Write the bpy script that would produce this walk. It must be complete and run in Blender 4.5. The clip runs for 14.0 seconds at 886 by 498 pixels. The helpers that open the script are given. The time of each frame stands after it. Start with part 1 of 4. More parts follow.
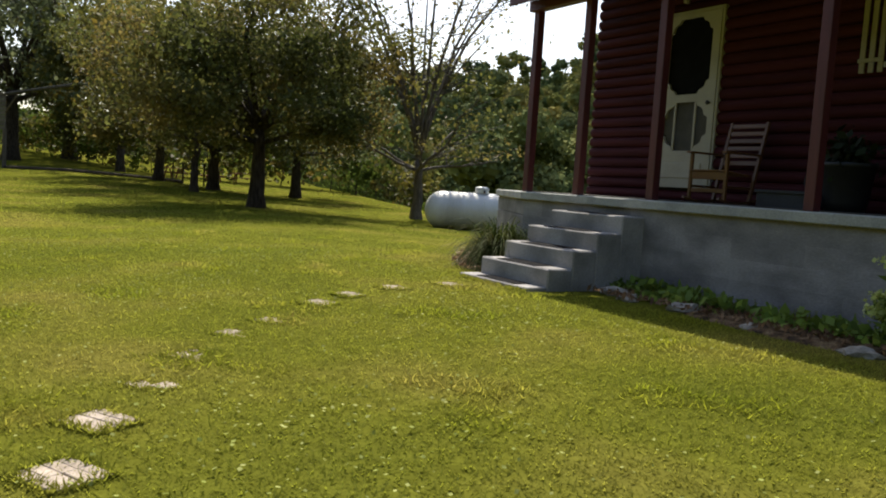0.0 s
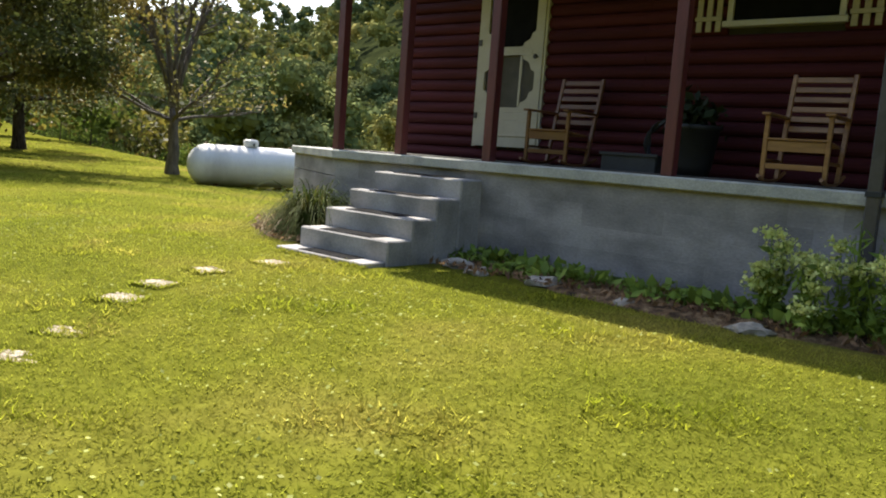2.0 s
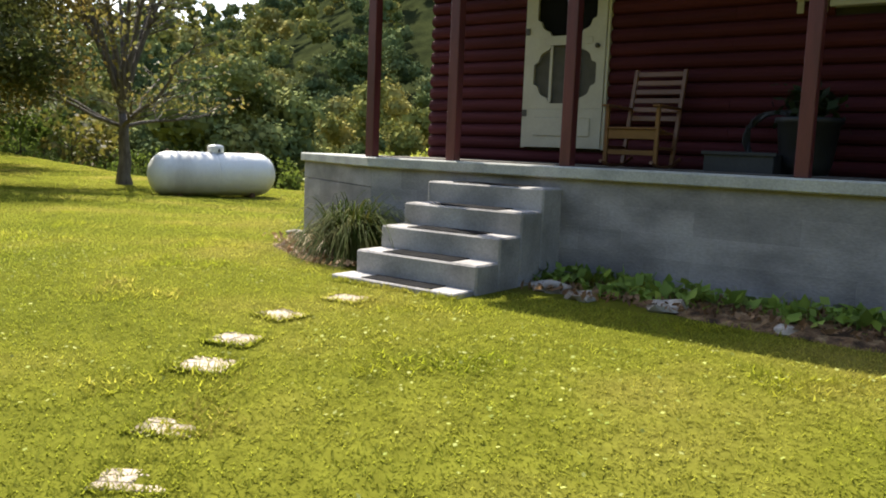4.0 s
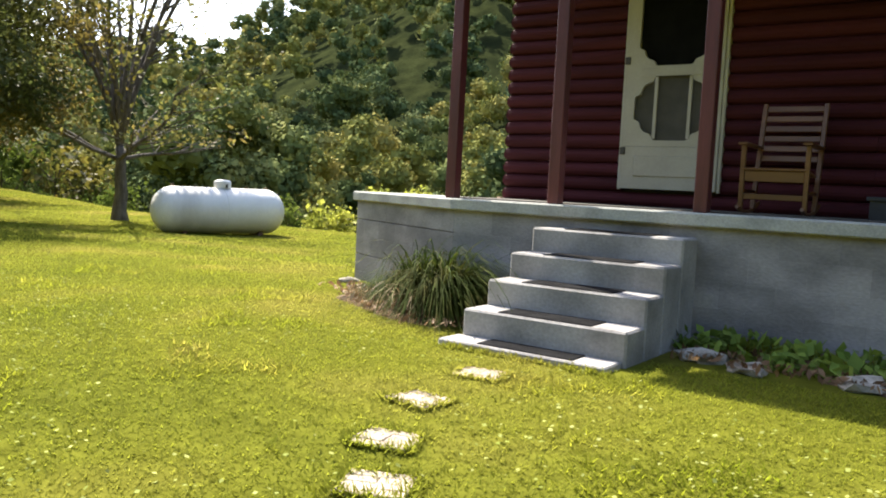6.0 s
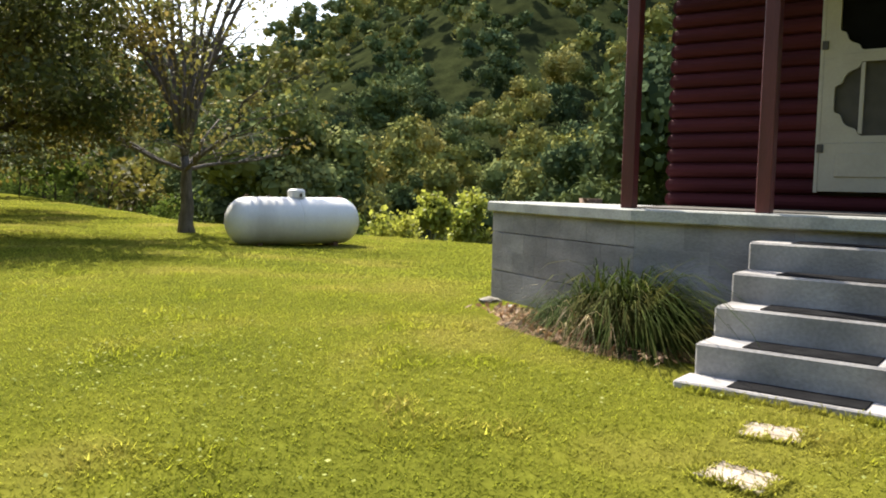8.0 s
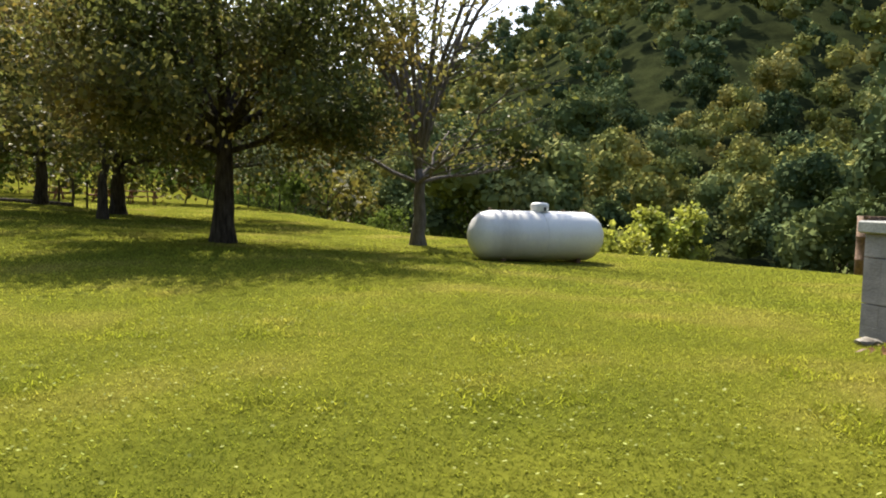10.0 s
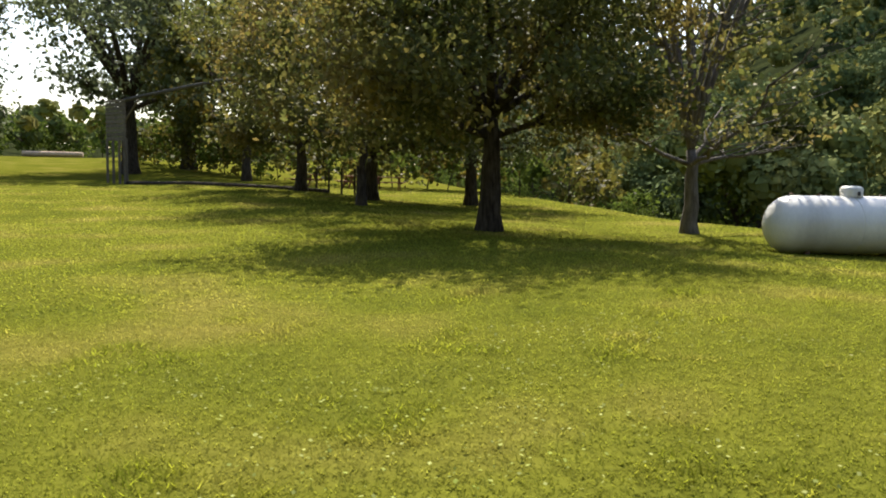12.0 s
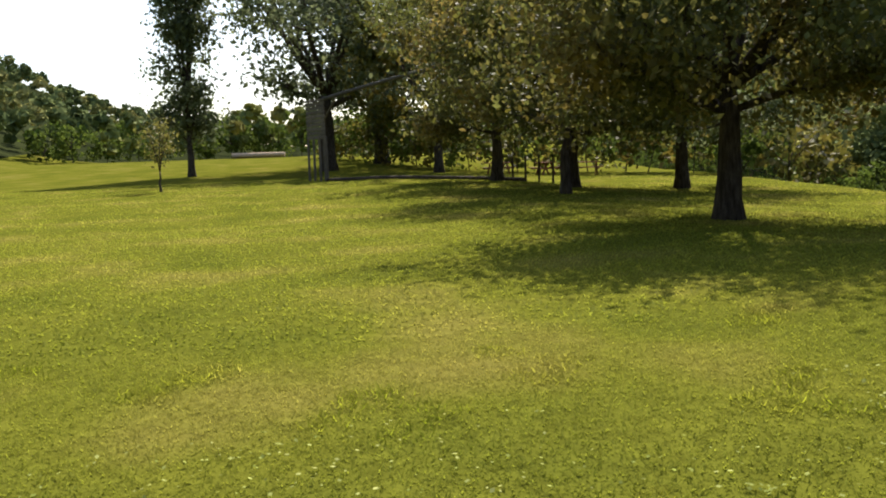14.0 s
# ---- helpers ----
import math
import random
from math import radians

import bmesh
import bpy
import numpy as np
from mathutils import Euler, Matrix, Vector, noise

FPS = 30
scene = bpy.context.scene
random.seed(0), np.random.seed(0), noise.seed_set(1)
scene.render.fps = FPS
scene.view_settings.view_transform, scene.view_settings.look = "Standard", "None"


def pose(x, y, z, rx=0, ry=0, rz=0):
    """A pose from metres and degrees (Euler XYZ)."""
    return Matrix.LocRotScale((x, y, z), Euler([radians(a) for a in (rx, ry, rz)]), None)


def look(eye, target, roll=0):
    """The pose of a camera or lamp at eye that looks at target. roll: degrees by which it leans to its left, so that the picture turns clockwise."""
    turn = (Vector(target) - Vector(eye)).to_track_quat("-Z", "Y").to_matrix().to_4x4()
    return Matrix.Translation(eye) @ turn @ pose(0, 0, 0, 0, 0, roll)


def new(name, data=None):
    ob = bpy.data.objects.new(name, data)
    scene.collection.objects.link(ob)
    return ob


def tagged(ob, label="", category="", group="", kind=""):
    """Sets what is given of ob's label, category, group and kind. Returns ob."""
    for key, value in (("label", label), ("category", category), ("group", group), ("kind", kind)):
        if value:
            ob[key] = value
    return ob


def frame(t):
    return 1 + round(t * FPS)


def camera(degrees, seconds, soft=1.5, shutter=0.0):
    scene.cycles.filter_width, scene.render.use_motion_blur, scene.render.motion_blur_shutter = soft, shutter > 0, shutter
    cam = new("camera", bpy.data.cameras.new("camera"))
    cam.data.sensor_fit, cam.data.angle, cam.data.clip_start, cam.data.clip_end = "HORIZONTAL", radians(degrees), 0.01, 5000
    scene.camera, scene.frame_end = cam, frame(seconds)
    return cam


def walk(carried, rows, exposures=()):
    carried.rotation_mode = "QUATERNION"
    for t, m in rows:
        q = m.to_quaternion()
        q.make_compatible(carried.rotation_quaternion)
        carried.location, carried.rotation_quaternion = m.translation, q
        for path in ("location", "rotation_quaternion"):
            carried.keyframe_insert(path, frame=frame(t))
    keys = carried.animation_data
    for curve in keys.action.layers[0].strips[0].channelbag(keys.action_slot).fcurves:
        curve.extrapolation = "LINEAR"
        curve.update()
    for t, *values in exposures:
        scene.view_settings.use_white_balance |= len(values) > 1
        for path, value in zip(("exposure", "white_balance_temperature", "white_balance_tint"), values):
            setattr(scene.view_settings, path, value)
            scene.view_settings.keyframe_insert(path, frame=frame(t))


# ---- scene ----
cam = camera(57.3, 14.0, soft=1.9)
PATH = [
    (0, (9.937, -6.373, 1.041), (8.224, -5.352, 0.879), 3.7),
    (0.5, (9.581, -6.339, 1.058), (8.061, -5.049, 0.905), 2.0),
    (1, (9.232, -6.253, 1.082), (7.813, -4.848, 0.97), 2.7),
    (1.5, (8.893, -6.298, 1.112), (7.512, -4.855, 1.002), 3.6),
    (2, (8.554, -6.317, 1.071), (7.245, -4.823, 0.832), 4.2),
    (2.5, (8.172, -6.301, 1.097), (6.829, -4.844, 0.828), 4.2),
    (5, (6.115, -6.254, 1.102), (5.029, -4.586, 0.906), 1.5),
    (5.5, (5.789, -6.177, 1.164), (4.678, -4.521, 1.007), 2.5),
    (6, (5.395, -6.074, 1.095), (4.251, -4.44, 0.943), 2.9),
    (6.5, (5.086, -6.089, 1.14), (3.989, -4.432, 0.915), 2.0),
    (7, (4.715, -6.069, 1.181), (3.51, -4.487, 0.97), 3.1),
    (7.5, (4.354, -6.089, 1.194), (3.121, -4.52, 1.074), 0.3),
    (8, (3.947, -6.036, 1.146), (2.737, -4.452, 0.991), 1.3),
    (8.5, (3.532, -6.023, 1.151), (2.228, -4.51, 1.058), 2.8),
    (8.7, (3.38, -6.016, 1.154), (1.954, -4.619, 1.032), 3.8),
    (10.8, (1.598, -6.413, 1.1), (0.036, -5.177, 0.925), 1.8),
    (11, (1.438, -6.435, 1.113), (-0.133, -5.217, 0.9), 1.9),
    (11.5, (1.048, -6.449, 1.122), (-0.645, -5.406, 0.911), 1.1),
    (12, (0.707, -6.491, 1.143), (-1.111, -5.678, 0.954), 0.9),
    (12.5, (0.318, -6.576, 1.169), (-1.543, -5.879, 0.941), -1.5),
    (13, (-0.117, -6.609, 1.165), (-2.037, -6.079, 0.984), -1.6),
    (13.5, (-0.495, -6.643, 1.188), (-2.457, -6.294, 1.02), 0.6),
    (14, (-0.861, -6.697, 1.205), (-2.812, -6.316, 0.985), -2.0),
]
EXPOSURES = [(0, 0.74), (0.5, 1.18), (1, 1.62), (1.5, 1.74), (2.5, 1.34), (5, 1.78), (6, 1.83), (7, 1.55), (8, 1.53), (8.7, 1.5), (11, 1.26), (12.5, 1.24), (14, 1.08)]
walk(cam, [(t, look(eye, target, roll)) for t, eye, target, roll in PATH], EXPOSURES)

# ---- light ----
SUN_AZ, SUN_EL = 155.0, 49.0
world = bpy.data.worlds.new("world")
scene.world = world
world.use_nodes = True
wn = world.node_tree.nodes
sky = wn.new("ShaderNodeTexSky")
sky.sky_type = "NISHITA"
sky.sun_disc = False
sky.sun_elevation = radians(SUN_EL)
sky.sun_rotation = radians(90 - SUN_AZ)
sky.air_density = 1.0
sky.dust_density = 2.2
wn["Background"].inputs["Strength"].default_value = 0.125
world.node_tree.links.new(sky.outputs["Color"], wn["Background"].inputs["Color"])
sun = new("sun", bpy.data.lights.new("sun", "SUN"))
sun.data.energy, sun.data.angle, sun.data.color = 4.6, radians(0.6), (1.0, 0.93, 0.80)
to_sun = Vector((math.cos(radians(SUN_AZ)) * math.cos(radians(SUN_EL)), math.sin(radians(SUN_AZ)) * math.cos(radians(SUN_EL)), math.sin(radians(SUN_EL))))
sun.matrix_world = look(to_sun * 50, (0, 0, 0))


# ---- materials ----
def material(name, colours, rough=0.8, scale=6.0, fine=60.0, bump=0.3, metal=0.0, spread=0.12, per_piece=0.0, per_island=0.0, translucent=0.0, specular=0.4, stretch=(1, 1, 1), bump_size=0.01, mid=(0.35, 0.65), running=False):
    """A surface of two or three colours mixed by coarse noise, varied by fine grain, with relief."""
    m = bpy.data.materials.new(name)
    m.use_nodes = True
    nt = m.node_tree
    bsdf, out = nt.nodes["Principled BSDF"], nt.nodes["Material Output"]
    link = nt.links.new
    tc, mp = nt.nodes.new("ShaderNodeTexCoord"), nt.nodes.new("ShaderNodeMapping")
    mp.inputs["Scale"].default_value = stretch
    link(nt.nodes.new("ShaderNodeNewGeometry").outputs["Position"] if running else tc.outputs["Object"], mp.inputs["Vector"])
    big, small = nt.nodes.new("ShaderNodeTexNoise"), nt.nodes.new("ShaderNodeTexNoise")
    for n, s, d in ((big, scale, 5.0), (small, fine, 3.0)):
        n.inputs["Scale"].default_value, n.inputs["Detail"].default_value = s, d
        link(mp.outputs["Vector"], n.inputs["Vector"])
    ramp = nt.nodes.new("ShaderNodeValToRGB")
    els = ramp.color_ramp.elements
    for i, c in enumerate(colours):
        p = mid[0] + (mid[1] - mid[0]) * i / max(1, len(colours) - 1)
        e = els[i] if i < 2 else els.new(p)
        e.position, e.color = p, (*c, 1)
    if len(colours) == 1:
        els[1].color = (*colours[0], 1)
    link(big.outputs["Fac"], ramp.inputs["Fac"])
    hsv = nt.nodes.new("ShaderNodeHueSaturation")
    link(ramp.outputs["Color"], hsv.inputs["Color"])
    rng = nt.nodes.new("ShaderNodeMapRange")
    rng.inputs["From Min"].default_value, rng.inputs["From Max"].default_value = 0.25, 0.75
    rng.inputs["To Min"].default_value, rng.inputs["To Max"].default_value = 1 - spread, 1 + spread
    link(small.outputs["Fac"], rng.inputs["Value"])
    value = rng.outputs["Result"]
    for amount, node, socket in ((per_piece, "ShaderNodeObjectInfo", "Random"), (per_island, "ShaderNodeNewGeometry", "Random Per Island")):
        if amount:
            inf, r2, mul = nt.nodes.new(node), nt.nodes.new("ShaderNodeMapRange"), nt.nodes.new("ShaderNodeMath")
            r2.inputs["To Min"].default_value, r2.inputs["To Max"].default_value = 1 - amount, 1 + amount
            link(inf.outputs[socket], r2.inputs["Value"])
            mul.operation = "MULTIPLY"
            link(value, mul.inputs[0])
            link(r2.outputs["Result"], mul.inputs[1])
            value = mul.outputs["Value"]
    link(value, hsv.inputs["Value"])
    link(hsv.outputs["Color"], bsdf.inputs["Base Color"])
    bsdf.inputs["Roughness"].default_value = rough
    bsdf.inputs["Metallic"].default_value = metal
    bsdf.inputs["Specular IOR Level"].default_value = specular
    if bump:
        b = nt.nodes.new("ShaderNodeBump")
        b.inputs["Strength"].default_value, b.inputs["Distance"].default_value = bump, bump_size
        add = nt.nodes.new("ShaderNodeMath")
        link(big.outputs["Fac"], add.inputs[0])
        link(small.outputs["Fac"], add.inputs[1])
        link(add.outputs["Value"], b.inputs["Height"])
        link(b.outputs["Normal"], bsdf.inputs["Normal"])
    if translucent:
        tr, mix = nt.nodes.new("ShaderNodeBsdfTranslucent"), nt.nodes.new("ShaderNodeMixShader")
        mix.inputs["Fac"].default_value = translucent
        link(hsv.outputs["Color"], tr.inputs["Color"])
        link(bsdf.outputs["BSDF"], mix.inputs[1])
        link(tr.outputs["BSDF"], mix.inputs[2])
        link(mix.outputs["Shader"], out.inputs["Surface"])
    return m


GRASS = material("lawn", [(0.068, 0.076, 0.010), (0.096, 0.099, 0.013), (0.14, 0.122, 0.028)], 0.9, 0.45, 9, 0.4, spread=0.25, bump_size=0.02, specular=0.0, mid=(0.3, 0.75))
BLADE = material("grass_blade", [(0.171, 0.198, 0.020), (0.234, 0.249, 0.028), (0.32, 0.285, 0.058)], 0.7, 0.45, 5, 0, per_island=0.22, translucent=0.62, specular=0.04, mid=(0.3, 0.72))
# Brighter copy of the blade colour for tufts, painting in their sunlit glints.
TUFT_LIT = material("lit_grass_tuft", [(0.20, 0.235, 0.015), (0.27, 0.28, 0.025), (0.34, 0.30, 0.06)], 0.7, 0.9, 5, 0, per_island=0.3, translucent=0.7, specular=0.04)
CLOVER = material("clover_leaf", [(0.21, 0.25, 0.04), (0.38, 0.39, 0.13)], 0.8, 3, 9, 0, per_island=0.3, translucent=0.3, specular=0.1)
SOIL = material("mulch", [(0.045, 0.03, 0.02), (0.16, 0.10, 0.055), (0.26, 0.18, 0.10)], 0.95, 9, 60, 1.0, spread=0.5, bump_size=0.04, specular=0.1)
CONCRETE = material("concrete", [(0.205, 0.194, 0.188), (0.275, 0.26, 0.252), (0.35, 0.33, 0.318)], 0.9, 2.5, 45, 0.35, spread=0.14, specular=0.25)
CAP_CONCRETE = material("cap_concrete", [(0.27, 0.275, 0.26), (0.38, 0.38, 0.355)], 0.88, 4, 55, 0.4, spread=0.16, specular=0.25)
BLOCK = material("block", [(0.165, 0.155, 0.154), (0.225, 0.212, 0.210), (0.29, 0.273, 0.268)], 0.93, 2.6, 45, 0.5, spread=0.14, per_piece=0.12, specular=0.2, stretch=(0.7, 0.7, 1.3), running=True)
MORTAR = material("mortar", [(0.045, 0.043, 0.04), (0.08, 0.077, 0.072)], 0.95, 5, 60, 0.5, specular=0.2)
LOGRED = material("red_log", [(0.042, 0.0090, 0.0118), (0.067, 0.0145, 0.0185)], 0.75, 1.2, 25, 0.15, spread=0.12, per_piece=0.10, stretch=(0.5, 2, 6), specular=0.12, running=True)
POSTRED = material("red_post", [(0.072, 0.016, 0.019), (0.110, 0.026, 0.029)], 0.45, 2, 30, 0.2, stretch=(4, 4, 0.6), specular=0.45)
CREAM = material("cream_paint", [(0.34, 0.32, 0.27), (0.39, 0.37, 0.31)], 0.45, 3, 40, 0.1, spread=0.05)
YELLOWWOOD = material("pale_slat", [(0.25, 0.215, 0.135), (0.33, 0.29, 0.19)], 0.6, 4, 30, 0.15, spread=0.1)
# Screens are opaque and near-black, standing in for the unlit room behind.
SCREEN = material("screen_mesh", [(0.004, 0.004, 0.004), (0.007, 0.007, 0.007)], 0.85, 8, 400, 0.2, specular=0.08)
SCREENLOW = material("grey_screen_mesh", [(0.055, 0.052, 0.045), (0.075, 0.07, 0.06)], 0.7, 8, 400, 0.2, specular=0.3)
PINE = material("varnished_pine", [(0.17, 0.08, 0.028), (0.26, 0.135, 0.05)], 0.42, 3, 40, 0.15, stretch=(1, 1, 6), specular=0.5, per_piece=0.1)
STAINED = material("stained_varnished_pine", [(0.10, 0.043, 0.014), (0.16, 0.073, 0.024)], 0.42, 3, 40, 0.15, stretch=(0.500, 0.400, 2.100), specular=0.5, per_piece=0.1)
RUBBER = material("rubber_mat", [(0.006, 0.006, 0.007), (0.014, 0.014, 0.015)], 0.95, 9, 180, 0.9, spread=0.4, bump_size=0.006, specular=0.05)
DARKMETAL = material("dark_metal", [(0.03, 0.028, 0.03), (0.055, 0.05, 0.055)], 0.45, 5, 40, 0.1, specular=0.5)
GREYPOT = material("blue_grey_pot", [(0.012, 0.014, 0.018), (0.02, 0.023, 0.028)], 0.6, 5, 40, 0.2)
DARKPOT = material("dark_pot", [(0.008, 0.0085, 0.010), (0.014, 0.015, 0.017)], 0.6, 5, 40, 0.2)
TANKWHITE = material("tank_paint", [(0.58, 0.56, 0.51), (0.74, 0.72, 0.67), (0.80, 0.785, 0.74)], 0.38, 1.3, 30, 0.08, spread=0.06, specular=0.5, stretch=(1, 1, 0.35))
RUST = material("rusty_steel", [(0.10, 0.055, 0.03), (0.20, 0.12, 0.07)], 0.8, 12, 90, 0.4)
PAVER = material("paver", [(0.30, 0.245, 0.19), (0.42, 0.35, 0.28)], 0.92, 8, 60, 0.5, spread=0.2, per_piece=0.12, specular=0.2, running=True)
STONE = material("field_stone", [(0.16, 0.14, 0.11), (0.26, 0.235, 0.195), (0.36, 0.33, 0.285)], 0.92, 7, 50, 0.7, spread=0.2, per_piece=0.2, specular=0.2)
BARK = material("bark", [(0.032, 0.024, 0.018), (0.065, 0.05, 0.038), (0.10, 0.08, 0.062)], 0.95, 5, 40, 1.0, spread=0.3, stretch=(3, 3, 0.5), bump_size=0.03, specular=0.15)
GREYBARK = material("grey_bark", [(0.085, 0.073, 0.06), (0.165, 0.145, 0.125)], 0.95, 5, 40, 0.9, spread=0.25, stretch=(3, 3, 0.5), bump_size=0.02, specular=0.15)
GREYWOOD = material("weathered_wood", [(0.10, 0.08, 0.06), (0.16, 0.132, 0.10)], 0.9, 3, 40, 0.5, stretch=(5, 5, 0.7), per_piece=0.12)
SHINGLE = material("dark_roofing", [(0.05, 0.045, 0.04), (0.09, 0.08, 0.07)], 0.9, 5, 50, 0.5)
LOGPALE = material("cut_log", [(0.44, 0.31, 0.21), (0.60, 0.45, 0.32)], 0.9, 5, 40, 0.6, per_piece=0.15)
# Near-black colour for inside surfaces, putting the unlit room into the paint.
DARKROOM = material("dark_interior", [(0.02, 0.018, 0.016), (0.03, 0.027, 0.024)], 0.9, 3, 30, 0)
REDWOOD = material("red_brown_boards", [(0.16, 0.05, 0.03), (0.24, 0.085, 0.05)], 0.8, 5, 40, 0.4, per_piece=0.1)
# Floor of the hills darkened, so gaps between crowns look shaded.
EARTH = material("shaded_hill_floor", [(0.014, 0.018, 0.008), (0.030, 0.036, 0.014)], 0.95, 0.3, 3, 0.6, spread=0.3, specular=0.0)


def foliage(name, colours, island=0.4, translucent=0.4, scale=0.35, rough=0.6, specular=0.2, mid=(0.35, 0.65)):
    return material(name, colours, rough, scale, 3.0, 0, per_island=island, translucent=translucent, specular=specular, spread=0.15, mid=mid)


LEAF_OAK = foliage("oak_leaf", [(0.074, 0.09, 0.025), (0.121, 0.123, 0.034), (0.207, 0.155, 0.045)], translucent=0.5)
LEAF_MAPLE = foliage("maple_leaf", [(0.12, 0.13, 0.03), (0.19, 0.175, 0.045), (0.22, 0.165, 0.05)])
LEAF_DARK = foliage("dark_leaf", [(0.105, 0.130, 0.062), (0.165, 0.185, 0.088)], translucent=0.55)
# Leaf green darkened for the pot plant: porch shade put into the colour.
LEAF_POT_SHADED = foliage("shaded_pot_leaf", [(0.012, 0.020, 0.008), (0.022, 0.032, 0.012)], 0.3, 0.1, 2.0)
LEAF_YELLOW = foliage("yellowing_leaf", [(0.065, 0.078, 0.018), (0.12, 0.115, 0.024), (0.21, 0.155, 0.03)])
LEAF_LIME = foliage("lime_leaf", [(0.30, 0.33, 0.05), (0.46, 0.45, 0.08)])
LEAF_WOODS = foliage("woods_leaf", [(0.084, 0.11, 0.041), (0.162, 0.19, 0.065), (0.282, 0.262, 0.09)], 0.12, 0.08, 0.11, 0.95, 0.02, (0.41, 0.61))
LEAF_OLIVE = foliage("olive_leaf", [(0.114, 0.126, 0.036), (0.21, 0.216, 0.06), (0.324, 0.282, 0.09)], 0.12, 0.08, 0.11, 0.95, 0.02, (0.38, 0.61))
LEAF_DEEP = foliage("deep_leaf", [(0.054, 0.079, 0.036), (0.102, 0.134, 0.055), (0.168, 0.186, 0.074)], 0.12, 0.08, 0.11, 0.95, 0.02, (0.41, 0.61))
LEAF_BUSH = foliage("bush_leaf", [(0.07, 0.105, 0.018), (0.13, 0.165, 0.03)], 0.25, 0.35, 0.3, 0.9, 0.05)
LEAF_BED = foliage("bed_leaf", [(0.12, 0.19, 0.03), (0.25, 0.33, 0.06)], scale=2.0)
STRAW = foliage("straw", [(0.34, 0.26, 0.13), (0.52, 0.43, 0.25)], scale=3)
LITTER = foliage("dead_leaf", [(0.13, 0.07, 0.035), (0.27, 0.17, 0.09)], scale=3)
SEDGE = foliage("ornamental_grass_leaf", [(0.018, 0.032, 0.006), (0.040, 0.058, 0.010), (0.075, 0.068, 0.018)], translucent=0.3, scale=2.5, rough=0.8, specular=0.06)
FLOWER = foliage("pale_flower", [(0.44, 0.50, 0.14), (0.62, 0.64, 0.26)], 0.3, 0.3, 4)

GLASS = bpy.data.materials.new("window_glass")
GLASS.use_nodes = True
g = GLASS.node_tree.nodes["Principled BSDF"]
g.inputs["Base Color"].default_value = (0.9, 0.95, 0.95, 1)
g.inputs["Roughness"].default_value, g.inputs["Transmission Weight"].default_value = 0.02, 1.0


# ---- mesh helpers ----
def mesh_of(name, verts, faces, mat, smooth=False):
    me = bpy.data.meshes.new(name)
    me.from_pydata(verts, [], faces)
    me.materials.append(mat)
    if smooth:
        me.polygons.foreach_set("use_smooth", [True] * len(me.polygons))
    me.update()
    return me


def quads_mesh(name, v, mat, k=4):
    """A mesh of separate k-cornered faces from an array of corners, k rows a face."""
    n = len(v) // k
    me = bpy.data.meshes.new(name)
    me.vertices.add(n * k)
    me.vertices.foreach_set("co", np.asarray(v, dtype=np.float32).ravel())
    me.loops.add(n * k)
    me.loops.foreach_set("vertex_index", np.arange(n * k, dtype=np.int32))
    me.polygons.add(n)
    me.polygons.foreach_set("loop_start", np.arange(0, n * k, k, dtype=np.int32))
    me.materials.append(mat)
    me.update(calc_edges=True)
    return me


def part(name, bm, mat, parent=None, label="", smooth=False):
    me = bpy.data.meshes.new(name)
    bm.to_mesh(me)
    bm.free()
    me.materials.append(mat)
    if smooth:
        me.polygons.foreach_set("use_smooth", [True] * len(me.polygons))
    ob = new(name, me)
    if parent is not None:
        ob.parent = parent
    if label:
        ob["label"] = label
    return ob


def put_mesh(name, me, parent=None, at=(0, 0, 0), label=""):
    ob = new(name, me)
    ob.location = at
    if parent is not None:
        ob.parent = parent
    if label:
        ob["label"] = label
    return ob


def thing(name, m, label, category, group="", kind=""):
    ob = new(name)
    ob.empty_display_size = 0.1
    ob.matrix_basis = m
    return tagged(ob, label, category, group, kind)


def box(bm, x0, x1, y0, y1, z0, z1, bevel=0.0, m=None):
    """A box in bm, with rounded edges where bevel is given."""
    r = bmesh.ops.create_cube(bm, size=1)
    vs = r["verts"]
    bmesh.ops.scale(bm, vec=(x1 - x0, y1 - y0, z1 - z0), verts=vs)
    bmesh.ops.translate(bm, vec=((x0 + x1) / 2, (y0 + y1) / 2, (z0 + z1) / 2), verts=vs)
    if bevel:
        es = list({e for v in vs for e in v.link_edges})
        out = bmesh.ops.bevel(bm, geom=es, offset=bevel, segments=1, affect="EDGES", profile=0.5)
        vs = list({v for f in out["faces"] for v in f.verts} | {v for v in vs if v.is_valid})
    if m is not None:
        bmesh.ops.transform(bm, matrix=m, verts=vs)
    return bm


def tube(bm, pts, radii, seg=8, cap=True):
    """A tapered tube through pts."""
    rings = []
    pts = [Vector(p) for p in pts]
    for i, p in enumerate(pts):
        d = (pts[min(i + 1, len(pts) - 1)] - pts[max(i - 1, 0)]).normalized()
        side = d.cross(Vector((0.31, 0.95, 0.05)) if abs(d.y) < 0.9 else Vector((1, 0, 0))).normalized()
        up = side.cross(d)
        rings.append([bm.verts.new(p + (side * math.cos(a) + up * math.sin(a)) * radii[i]) for a in (2 * math.pi * k / seg for k in range(seg))])
    for a, b in zip(rings, rings[1:]):
        for k in range(seg):
            bm.faces.new((a[k], a[(k + 1) % seg], b[(k + 1) % seg], b[k]))
    if cap:
        bm.faces.new(rings[0][::-1])
        bm.faces.new(rings[-1])
    return bm


def boxed(name, dims, mat, parent=None, bevel=0.006, label="", m=None):
    return part(name, box(bmesh.new(), *dims, bevel=bevel, m=m), mat, parent, label)


